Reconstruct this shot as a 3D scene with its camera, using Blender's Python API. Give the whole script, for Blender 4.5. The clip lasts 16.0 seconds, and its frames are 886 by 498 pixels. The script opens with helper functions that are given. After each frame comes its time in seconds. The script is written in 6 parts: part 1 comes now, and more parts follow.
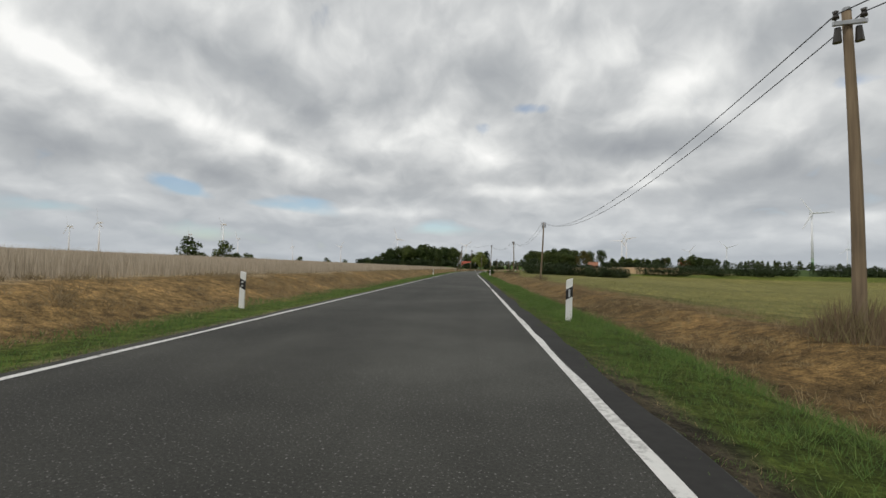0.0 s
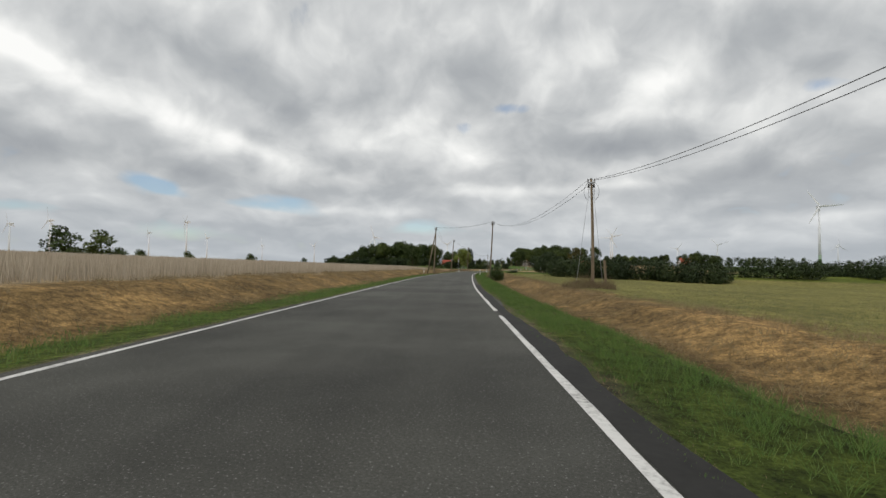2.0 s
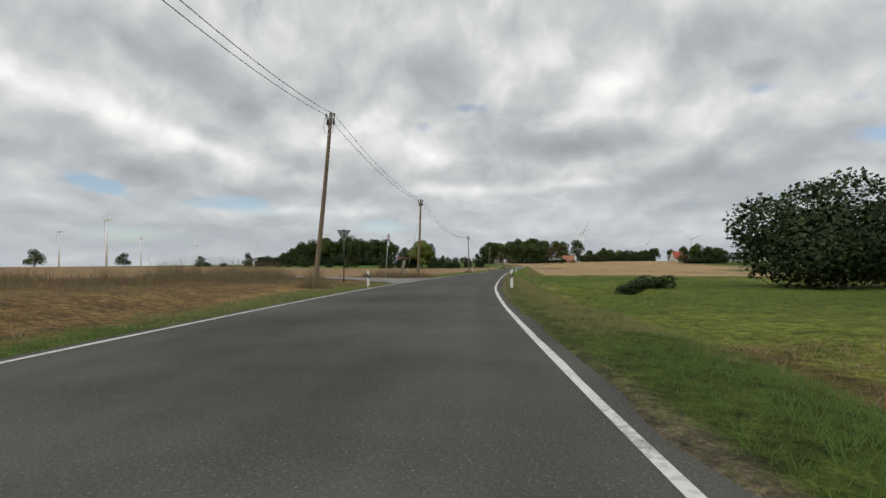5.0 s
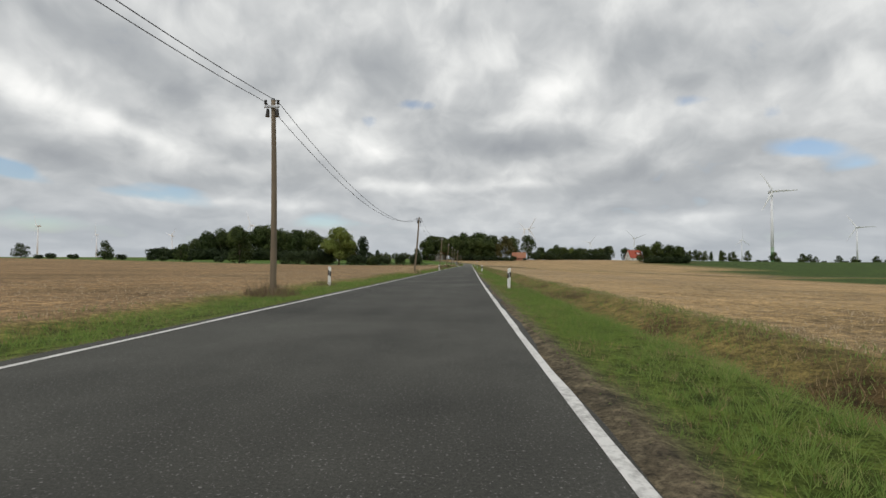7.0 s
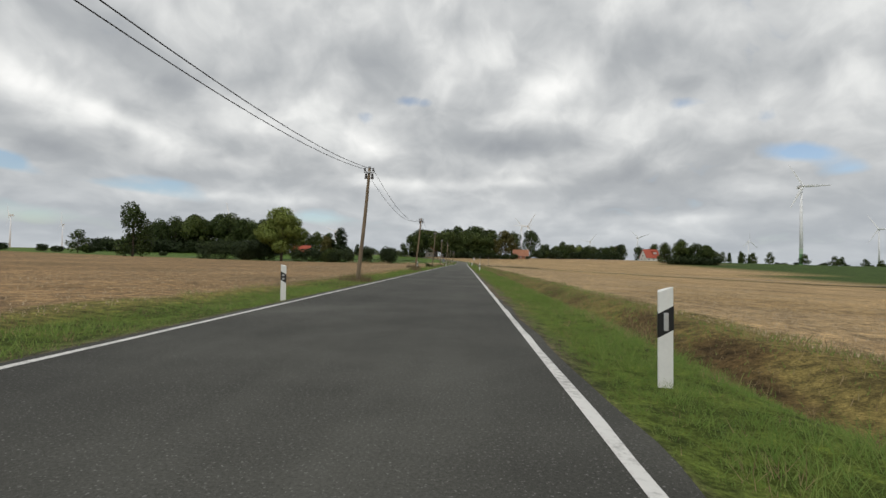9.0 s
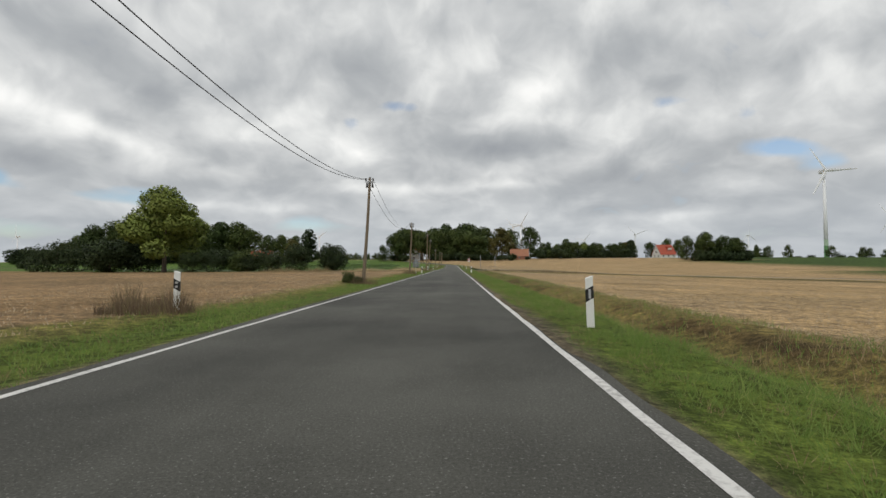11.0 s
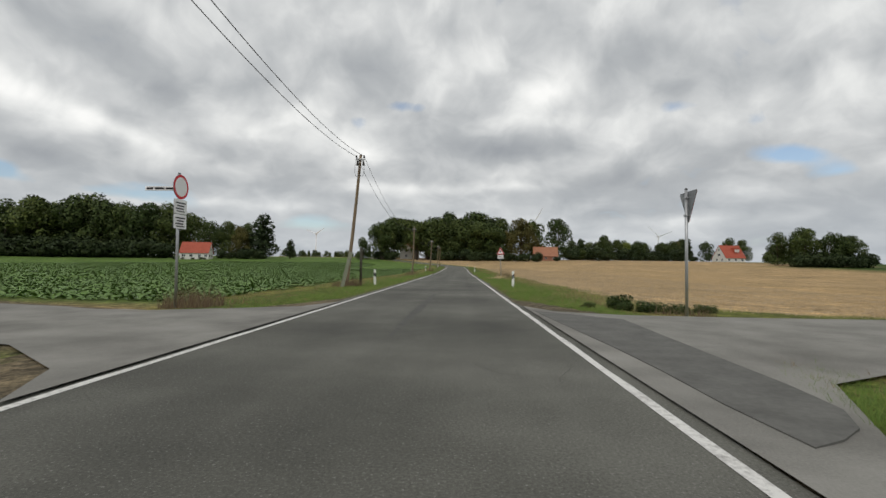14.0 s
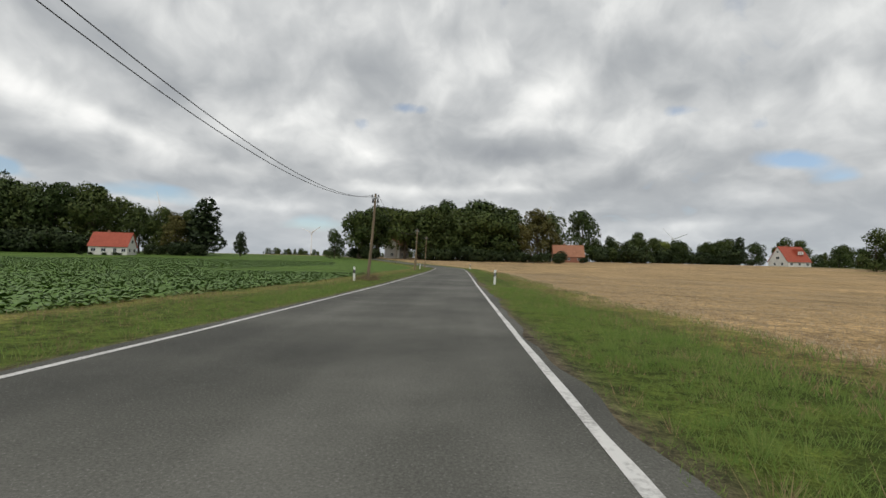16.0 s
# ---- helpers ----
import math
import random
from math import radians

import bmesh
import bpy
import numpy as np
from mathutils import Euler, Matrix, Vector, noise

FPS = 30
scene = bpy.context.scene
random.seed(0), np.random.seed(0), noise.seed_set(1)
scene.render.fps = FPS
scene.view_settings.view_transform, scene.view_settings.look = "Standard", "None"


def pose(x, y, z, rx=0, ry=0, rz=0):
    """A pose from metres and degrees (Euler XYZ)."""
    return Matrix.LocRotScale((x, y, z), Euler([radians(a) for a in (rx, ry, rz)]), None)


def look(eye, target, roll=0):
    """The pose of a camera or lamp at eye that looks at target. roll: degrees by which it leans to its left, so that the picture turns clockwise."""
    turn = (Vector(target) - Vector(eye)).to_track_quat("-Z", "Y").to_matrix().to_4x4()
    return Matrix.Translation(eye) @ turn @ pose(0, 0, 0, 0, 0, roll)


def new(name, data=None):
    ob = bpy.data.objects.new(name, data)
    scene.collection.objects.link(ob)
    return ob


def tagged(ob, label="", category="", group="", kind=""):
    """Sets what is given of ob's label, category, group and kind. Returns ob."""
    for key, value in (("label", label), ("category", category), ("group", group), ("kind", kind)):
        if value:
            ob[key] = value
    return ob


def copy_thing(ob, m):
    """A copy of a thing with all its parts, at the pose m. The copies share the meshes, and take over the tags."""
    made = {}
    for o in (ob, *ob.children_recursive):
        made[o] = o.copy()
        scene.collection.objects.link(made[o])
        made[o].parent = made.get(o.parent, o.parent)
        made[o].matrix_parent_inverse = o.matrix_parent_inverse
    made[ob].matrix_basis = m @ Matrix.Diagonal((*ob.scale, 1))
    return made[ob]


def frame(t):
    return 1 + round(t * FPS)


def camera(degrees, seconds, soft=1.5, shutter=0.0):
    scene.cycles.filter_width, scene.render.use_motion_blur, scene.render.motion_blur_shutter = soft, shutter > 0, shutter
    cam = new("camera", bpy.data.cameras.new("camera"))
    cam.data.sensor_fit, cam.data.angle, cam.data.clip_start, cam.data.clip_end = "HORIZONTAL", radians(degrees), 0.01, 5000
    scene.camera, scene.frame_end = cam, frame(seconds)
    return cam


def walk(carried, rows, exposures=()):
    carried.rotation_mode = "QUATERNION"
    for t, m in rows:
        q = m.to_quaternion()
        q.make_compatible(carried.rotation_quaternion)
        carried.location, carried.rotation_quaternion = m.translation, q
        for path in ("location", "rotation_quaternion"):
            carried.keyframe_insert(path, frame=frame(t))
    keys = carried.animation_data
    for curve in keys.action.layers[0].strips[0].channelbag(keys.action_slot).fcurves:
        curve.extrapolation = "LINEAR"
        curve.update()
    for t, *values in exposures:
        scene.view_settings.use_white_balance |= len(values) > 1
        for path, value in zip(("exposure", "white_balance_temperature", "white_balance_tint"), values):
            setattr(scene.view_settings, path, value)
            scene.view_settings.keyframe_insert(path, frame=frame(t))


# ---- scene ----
cam = camera(86.0, 16.0)
PATH = [
    (0, 39.62, -128.95, 1.086, 92.30, -0.79, 16.37),
    (0.5, 35.39, -110.54, 1.084, 92.56, -0.30, 15.42),
    (1, 31.21, -92.29, 1.103, 92.69, -0.28, 14.37),
    (1.5, 27.02, -74.20, 1.111, 92.19, -0.36, 13.68),
    (2, 22.89, -56.28, 1.131, 92.26, -0.47, 14.16),
    (2.5, 18.71, -39.01, 1.073, 92.52, -0.15, 13.95),
    (3, 15.37, -21.16, 1.091, 92.43, -0.07, 11.91),
    (3.2, 14.10, -13.95, 1.058, 92.15, -0.15, 12.00),
    (5.3, 1.04, 64.72, 1.078, 92.11, 0.64, 8.31),
    (5.5, 0.46, 71.76, 1.107, 92.04, 0.75, 7.24),
    (6, -0.37, 89.92, 1.071, 91.72, 0.67, 4.70),
    (6.5, -0.70, 108.28, 1.068, 91.81, 0.11, 3.27),
    (7, -1.12, 126.49, 1.076, 91.76, -0.36, 2.74),
    (7.5, -1.13, 143.84, 1.113, 91.93, -0.29, 1.67),
    (8, -1.02, 160.38, 1.062, 91.57, -0.65, 1.80),
    (8.5, -0.86, 176.30, 1.056, 91.68, -1.17, 1.91),
    (8.7, -0.81, 182.59, 1.083, 91.46, -1.31, 1.98),
    (10.8, -0.50, 244.89, 1.126, 92.10, 0.62, 2.57),
    (11, -0.52, 251.19, 1.106, 91.93, 0.41, 0.84),
    (11.5, -0.24, 266.74, 1.063, 92.07, -0.58, 2.06),
    (12, -0.16, 282.36, 1.116, 91.96, -0.66, 1.09),
    (12.5, 0.00, 297.81, 1.097, 92.07, -0.91, 1.92),
    (13, 0.00, 312.77, 1.137, 92.00, -0.98, 1.85),
    (13.5, 0.17, 327.72, 1.099, 91.93, -1.04, 1.37),
    (14, 0.14, 342.84, 1.145, 92.04, -0.70, 1.38),
    (14.5, 0.62, 357.31, 1.141, 91.98, -0.89, 0.64),
    (15, 0.96, 372.24, 1.080, 92.22, -1.23, 2.20),
    (15.5, 1.16, 387.35, 1.088, 92.32, -1.03, 0.98),
    (16, 1.46, 402.49, 1.091, 92.26, -1.36, 1.54),
]
walk(cam, [(t, pose(*p)) for t, *p in PATH])

# ---- world, sun ----
SUN_EL, SUN_AZ = 48.0, 205.0          # degrees; azimuth clockwise from +y


def maths(tree, op, a, b=None, c=None, clamp=False):
    node = tree.nodes.new("ShaderNodeMath")
    node.operation, node.use_clamp = op, clamp
    for i, v in enumerate((a, b, c)):
        if v is None:
            continue
        if isinstance(v, (int, float)):
            node.inputs[i].default_value = v
        else:
            tree.links.new(v, node.inputs[i])
    return node.outputs[0]


def noise_at(tree, vector, scale, detail=4.0, rough=0.55, distortion=0.0):
    node = tree.nodes.new("ShaderNodeTexNoise")
    node.inputs["Scale"].default_value = scale
    node.inputs["Detail"].default_value = detail
    node.inputs["Roughness"].default_value = rough
    node.inputs["Distortion"].default_value = distortion
    if vector is not None:
        tree.links.new(vector, node.inputs["Vector"])
    return node.outputs["Fac"]


def ramp(tree, fac, stops):
    node = tree.nodes.new("ShaderNodeValToRGB")
    el = node.color_ramp.elements
    while len(el) < len(stops):
        el.new(0.5)
    for e, (p, c) in zip(el, stops):
        e.position = p
        e.color = (*c, 1) if isinstance(c, tuple) else (c, c, c, 1)
    tree.links.new(fac, node.inputs[0])
    return node.outputs["Color"]


def mixed(tree, fac, a, b, blend="MIX"):
    node = tree.nodes.new("ShaderNodeMix")
    node.data_type, node.blend_type = "RGBA", blend
    for v, i in ((fac, 0), (a, 6), (b, 7)):
        if isinstance(v, (int, float)):
            node.inputs[i].default_value = v
        elif isinstance(v, tuple):
            node.inputs[i].default_value = (*v, 1)
        else:
            tree.links.new(v, node.inputs[i])
    return node.outputs[2]


def stretched(tree, vector, sx, sy, sz):
    node = tree.nodes.new("ShaderNodeMapping")
    node.inputs["Scale"].default_value = (sx, sy, sz)
    tree.links.new(vector, node.inputs["Vector"])
    return node.outputs[0]


# Broken cloud deck: (azimuth, elevation, half width, half height, tilt, amount); amount > 0 brighter, < 0 greyer.
CLOUD_BANKS = [
    (-44.6, 14.6, 3.4, 2.4, -20, 0.35), (-36.4, 13.2, 5.7, 1.1, -18, 0.4), (-11.3, 13.6, 4.7, 3.2, 0, 0.38), (2.4, 23.5, 4.1, 2.3, -20, 0.15),
    (11.1, 20.3, 3.9, 2.7, 0, 0.3), (-5.8, 9.1, 8.2, 0.8, 0, 0.35), (-26.2, 6.5, 6.9, 0.7, 0, 0.35), (6.4, 9.5, 4.7, 0.6, 0, 0.25),
    (28.6, 24.4, 6.1, 3.0, 0, 0.2), (39.1, 17.5, 2.3, 2.8, 0, 0.25), (-17.9, 17.1, 3.8, 2.4, 0, 0.18), (34.9, 7.9, 3.0, 1.2, 0, 0.15),
    (23.7, 10.9, 3.3, 1.5, 0, 0.18), (-31.6, 23.6, 4.8, 2.1, 0, 0.1), (14.9, 16.8, 5.0, 1.1, 0, 0.12), (-22.8, 14.2, 4.8, 1.5, -15, 0.2),
    (22.5, 5.2, 8.9, 0.6, 0, 0.15), (5.1, 4.2, 19.9, 0.7, 0, 0.12), (-34.6, 18.8, 6.5, 2.9, -25, -0.3), (-20.6, 24.9, 7.5, 3.3, 0, -0.15),
    (-9.3, 21.9, 6.1, 3.3, -30, -0.28), (-1.8, 27.8, 8.3, 2.2, -20, -0.15), (-41.7, 9.8, 4.6, 1.4, -12, -0.42), (2.4, 13.8, 10.2, 1.8, 0, -0.38),
    (-27.4, 8.8, 7.3, 1.0, 0, -0.28), (20.9, 22.7, 6.9, 3.3, 0, -0.2), (34.6, 18.6, 4.8, 2.2, 0, -0.15), (20.8, 9.0, 11.5, 1.8, 0, -0.26),
    (36.6, 6.4, 6.2, 1.8, 0, -0.28), (-15.2, 8.2, 5.2, 0.9, 0, -0.18), (11.7, 25.5, 5.2, 2.2, 0, -0.1), (-37.6, 4.4, 6.9, 0.6, 0, -0.12),
    (-54.0, 17.9, 4.8, 1.3, -28, 0.42), (-59.0, 19.4, 3.0, 1.8, -25, 0.3), (-56.7, 10.9, 5.2, 1.9, 0, -0.3), (-45.5, 23.4, 6.4, 2.6, -20, -0.2),
]
BLUE_GAPS = [
    (35.4, 11.1, 3.2, 1.0, -8, 1.0), (32.3, 14.9, 1.4, 1.1, 0, 0.5), (-5.9, 18.6, 3.1, 0.7, 0, 0.55), (25.4, 17.1, 3.2, 0.7, 0, 0.45),
    (-35.3, 6.7, 5.3, 0.6, -5, 0.6), (-44.8, 7.9, 1.7, 0.6, -10, 0.8), (-43.5, 3.6, 5.1, 0.9, 0, 0.65), (-17.7, 4.8, 4.1, 1.0, 0, 0.65),
    (-12.8, 25.7, 1.1, 2.2, 0, 0.2), (-11.6, 16.6, 1.3, 0.8, 0, 0.35), (38.6, 9.3, 2.3, 0.8, 0, 0.6), (-46.0, 8.6, 2.3, 0.7, -10, 0.8),
    (-32.7, 7.5, 4.1, 0.8, -5, 0.7), (-55.7, 5.3, 3.7, 0.7, 0, 0.5),
]


def make_sky():
    world = bpy.data.worlds.new("cloudy_sky")
    scene.world = world
    world.use_nodes = True
    t = world.node_tree
    t.nodes.clear()
    out = t.nodes.new("ShaderNodeOutputWorld")
    sky = t.nodes.new("ShaderNodeTexSky")
    sky.sky_type, sky.sun_disc = "NISHITA", False
    sky.sun_elevation, sky.sun_rotation = radians(SUN_EL), radians(SUN_AZ)
    co = t.nodes.new("ShaderNodeTexCoord").outputs["Generated"]
    sep = t.nodes.new("ShaderNodeSeparateXYZ")
    t.links.new(co, sep.inputs[0])
    x, y, z = sep.outputs
    az = maths(t, "MULTIPLY", maths(t, "ARCTAN2", x, y), 57.2958)
    el = maths(t, "MULTIPLY", maths(t, "ARCSINE", z), 57.2958)
    # round heads of cloud, flatter towards the horizon
    deck = t.nodes.new("ShaderNodeCombineXYZ")
    t.links.new(x, deck.inputs[0])
    t.links.new(y, deck.inputs[1])
    t.links.new(maths(t, "MULTIPLY", maths(t, "LOGARITHM", maths(t, "ADD", maths(t, "MAXIMUM", z, 0.0), 0.13), 2.71828), 0.5), deck.inputs[2])
    warp = t.nodes.new("ShaderNodeTexNoise")
    warp.inputs["Scale"].default_value, warp.inputs["Detail"].default_value = 7.0, 2.0
    t.links.new(deck.outputs[0], warp.inputs["Vector"])
    bent = t.nodes.new("ShaderNodeVectorMath")
    bent.operation = "MULTIPLY_ADD"
    bent.inputs[1].default_value = (0.10, 0.10, 0.10)
    t.links.new(warp.outputs["Color"], bent.inputs[0]), t.links.new(deck.outputs[0], bent.inputs[2])
    puff = bent.outputs[0]
    lift = t.nodes.new("ShaderNodeVectorMath")
    lift.inputs[1].default_value = (0.0, 0.0, 0.06)
    t.links.new(puff, lift.inputs[0])
    thick = noise_at(t, puff, 8.0, 6.0, 0.50)
    above = noise_at(t, lift.outputs[0], 8.0, 4.0, 0.45)
    big = noise_at(t, puff, 3.0, 2.0, 0.5)
    fine = noise_at(t, puff, 14.0, 4.0, 0.52)

    def blobs(rows):
        total = None
        for a, e, w, h, tilt, k in rows:
            c, s = math.cos(radians(tilt)), math.sin(radians(tilt))
            da, de = maths(t, "SUBTRACT", az, a), maths(t, "SUBTRACT", el, e)
            p = maths(t, "DIVIDE", maths(t, "ADD", maths(t, "MULTIPLY", da, c), maths(t, "MULTIPLY", de, s)), w)
            q = maths(t, "DIVIDE", maths(t, "SUBTRACT", maths(t, "MULTIPLY", de, c), maths(t, "MULTIPLY", da, s)), h)
            r = maths(t, "ADD", maths(t, "MULTIPLY", p, p), maths(t, "MULTIPLY", q, q))
            g = maths(t, "MULTIPLY", maths(t, "EXPONENT", maths(t, "MULTIPLY", r, -1.0)), k)
            total = g if total is None else maths(t, "ADD", total, g)
        return total

    light = maths(t, "ADD", maths(t, "MULTIPLY", maths(t, "SUBTRACT", 0.5, big), 0.30),
                  maths(t, "ADD", maths(t, "MULTIPLY", maths(t, "SUBTRACT", thick, above), 0.75), maths(t, "MULTIPLY", maths(t, "SUBTRACT", thick, 0.5), 0.50)))
    light = maths(t, "ADD", light, maths(t, "MULTIPLY", maths(t, "SUBTRACT", maths(t, "MINIMUM", el, 26.0), 11.0), 0.007))
    banks = blobs(CLOUD_BANKS)
    light = maths(t, "ADD", light, banks)
    light = maths(t, "ADD", light, 0.52, clamp=True)
    cloud = ramp(t, light, [(0.0, (0.34, 0.36, 0.385)), (0.35, (0.455, 0.475, 0.49)), (0.60, (0.61, 0.625, 0.63)), (0.82, (0.80, 0.81, 0.80)), (1.0, (0.97, 0.97, 0.95))])
    low = maths(t, "MULTIPLY", maths(t, "SUBTRACT", 10.0, el), 0.06, clamp=True)
    cloud = mixed(t, low, cloud, (0.45, 0.495, 0.545))
    gap = maths(t, "ADD", maths(t, "MULTIPLY", maths(t, "SUBTRACT", 0.33, thick), 3.0), maths(t, "MULTIPLY", maths(t, "SUBTRACT", fine, 0.5), 1.1))
    gap = maths(t, "ADD", gap, maths(t, "MULTIPLY", blobs(BLUE_GAPS), 2.2))
    gap = maths(t, "MULTIPLY", maths(t, "ADD", gap, 0.0, clamp=True), 0.85)
    b_sky, b_cloud = t.nodes.new("ShaderNodeBackground"), t.nodes.new("ShaderNodeBackground")
    t.links.new(sky.outputs[0], b_sky.inputs[0])
    b_sky.inputs[1].default_value = 0.12
    t.links.new(cloud, b_cloud.inputs[0])
    b_cloud.inputs[1].default_value = 1.0
    mix = t.nodes.new("ShaderNodeMixShader")
    t.links.new(gap, mix.inputs[0]), t.links.new(b_cloud.outputs[0], mix.inputs[1]), t.links.new(b_sky.outputs[0], mix.inputs[2])
    t.links.new(mix.outputs[0], out.inputs[0])


make_sky()
sun = new("sun", bpy.data.lights.new("sun", "SUN"))
sun.data.energy, sun.data.angle, sun.data.color = 1.0, radians(14), (1.0, 0.96, 0.9)
az_, el_ = radians(SUN_AZ), radians(SUN_EL)
sun.matrix_world = look((math.sin(az_) * math.cos(el_) * 100, math.cos(az_) * math.cos(el_) * 100, math.sin(el_) * 100), (0, 0, 0))


# ---- materials ----
def material(name, build, rough=0.8, metal=0.0, spec=0.3):
    m = bpy.data.materials.new(name)
    m.use_nodes = True
    t = m.node_tree
    b = t.nodes["Principled BSDF"]
    b.inputs["Roughness"].default_value = rough
    b.inputs["Metallic"].default_value = metal
    b.inputs["Specular IOR Level"].default_value = spec
    build(t, b)
    return m


def put(tree, colour, bsdf, key="Base Color"):
    if isinstance(colour, tuple):
        bsdf.inputs[key].default_value = (*colour, 1)
    else:
        tree.links.new(colour, bsdf.inputs[key])


def bump(tree, bsdf, height, strength, distance):
    node = tree.nodes.new("ShaderNodeBump")
    node.inputs["Strength"].default_value, node.inputs["Distance"].default_value = strength, distance
    tree.links.new(height, node.inputs["Height"])
    tree.links.new(node.outputs[0], bsdf.inputs["Normal"])


def position(tree):
    return tree.nodes.new("ShaderNodeNewGeometry").outputs["Position"]


def object_space(tree):
    return tree.nodes.new("ShaderNodeTexCoord").outputs["Object"]


def plain(name, colour, rough=0.6, metal=0.0, spread=0.18, scale=6.0, spec=0.3):
    """A painted or bare surface with faint grime at two scales."""
    def build(t, b):
        co = object_space(t)
        n = maths(t, "ADD", maths(t, "MULTIPLY", noise_at(t, co, scale), 0.6), maths(t, "MULTIPLY", noise_at(t, co, scale * 9), 0.4))
        lo, hi = tuple(c * (1 - spread) for c in colour), tuple(min(1, c * (1 + spread)) for c in colour)
        put(t, ramp(t, n, [(0.3, lo), (0.7, hi)]), b)
    return material(name, build, rough, metal, spec)


def island_tint(name, stops, rough=0.7, by_object=0.0, transl=0.0, spec=0.2):
    """Blades and leaves: the colour differs from one to the next."""
    def build(t, b):
        fac = t.nodes.new("ShaderNodeNewGeometry").outputs["Random Per Island"]
        n = maths(t, "ADD", maths(t, "MULTIPLY", noise_at(t, position(t), 0.35, 3.0), 0.6), maths(t, "MULTIPLY", noise_at(t, position(t), 1.9, 3.0), 0.4))
        fac = maths(t, "ADD", maths(t, "MULTIPLY", fac, 0.6), maths(t, "MULTIPLY", maths(t, "SUBTRACT", n, 0.28), 0.95), clamp=True)
        col = ramp(t, fac, stops)
        if by_object:
            o = t.nodes.new("ShaderNodeObjectInfo").outputs["Random"]
            tint = ramp(t, o, [(0.0, (1.0 - by_object, 1.0 - by_object * 0.7, 1.0 - by_object)), (0.7, (1.05, 1.05, 0.95)), (1.0, (1.0 + by_object * 0.7, 1.0 + by_object * 0.6, 0.95))])
            col = mixed(t, 1.0, col, tint, "MULTIPLY")
        put(t, col, b)
    return material(name, build, rough, 0.0, spec)


def build_asphalt(t, b):
    uv = t.nodes.new("ShaderNodeUVMap").outputs[0]
    p = position(t)
    grit = noise_at(t, p, 45.0, 4.0, 0.85)
    fleck = ramp(t, noise_at(t, p, 48.0, 2.0, 0.5), [(0.0, 0.0), (0.63, 0.0), (0.70, 1.0)])
    patch = noise_at(t, p, 0.28, 5.0, 0.6)
    track = noise_at(t, stretched(t, uv, 1.1, 0.02, 1.0), 1.0, 3.0, 0.5)
    n = maths(t, "ADD", maths(t, "MULTIPLY", patch, 0.54), maths(t, "ADD", maths(t, "MULTIPLY", track, 0.18), maths(t, "MULTIPLY", grit, 0.62)))
    col = ramp(t, n, [(0.52, (0.039, 0.039, 0.034)), (0.67, (0.077, 0.076, 0.065)), (0.82, (0.135, 0.133, 0.116))])
    sep = t.nodes.new("ShaderNodeSeparateXYZ")
    t.links.new(uv, sep.inputs[0])
    # changing sunlight along the road, put into the asphalt's colour stretch by stretch
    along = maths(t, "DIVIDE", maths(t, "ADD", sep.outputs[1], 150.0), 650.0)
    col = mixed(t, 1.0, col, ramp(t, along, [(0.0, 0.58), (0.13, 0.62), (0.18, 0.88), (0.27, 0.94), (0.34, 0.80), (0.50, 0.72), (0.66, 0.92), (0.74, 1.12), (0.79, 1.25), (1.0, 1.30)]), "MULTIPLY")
    col = mixed(t, maths(t, "MULTIPLY", fleck, 0.75), col, (0.24, 0.235, 0.22))
    put(t, col, b)
    bump(t, b, grit, 0.6, 0.008)


def build_old_asphalt(t, b):
    p = position(t)
    grit = noise_at(t, p, 50.0, 3.0, 0.8)
    n = maths(t, "ADD", maths(t, "MULTIPLY", noise_at(t, p, 0.7, 5.0), 0.65), maths(t, "MULTIPLY", grit, 0.35))
    put(t, ramp(t, n, [(0.35, (0.14, 0.135, 0.122)), (0.55, (0.235, 0.228, 0.207)), (0.75, (0.32, 0.31, 0.285))]), b)
    bump(t, b, grit, 0.5, 0.01)


def build_line(t, b):
    p = position(t)
    wear = maths(t, "ADD", maths(t, "MULTIPLY", noise_at(t, p, 14.0, 4.0, 0.7), 0.6), maths(t, "MULTIPLY", noise_at(t, p, 1.2, 3.0), 0.4))
    put(t, ramp(t, wear, [(0.30, (0.14, 0.135, 0.13)), (0.40, (0.42, 0.41, 0.39)), (0.52, (0.66, 0.65, 0.62)), (1.0, (0.78, 0.77, 0.74))]), b)


def build_ground(t, b):
    """Land cover from the base colour and painted ditch shade that each stretch of land carries, broken up at three
    scales.
    """
    a = t.nodes.new("ShaderNodeAttribute")
    a.attribute_name = "cover"
    p = position(t)
    wide = noise_at(t, p, 0.09, 4.0)
    near = noise_at(t, p, 1.3, 4.0, 0.6)
    clod = noise_at(t, p, 5.0, 4.0, 0.6)
    fine = noise_at(t, p, 24.0, 5.0, 0.8)
    tint = ramp(t, wide, [(0.35, (0.82, 0.83, 0.84)), (0.65, (1.18, 1.15, 1.12))])
    for n, lo, hi in ((near, 0.74, 1.28), (clod, 0.58, 1.45), (fine, 0.45, 1.6)):
        tint = mixed(t, 1.0, tint, ramp(t, n, [(0.36, (lo, lo, lo)), (0.64, (hi, hi * 0.97, hi * 0.9))]), "MULTIPLY")
    put(t, mixed(t, 1.0, a.outputs["Color"], tint, "MULTIPLY"), b)
    bump(t, b, maths(t, "ADD", near, maths(t, "MULTIPLY", fine, 0.6)), 0.7, 0.06)


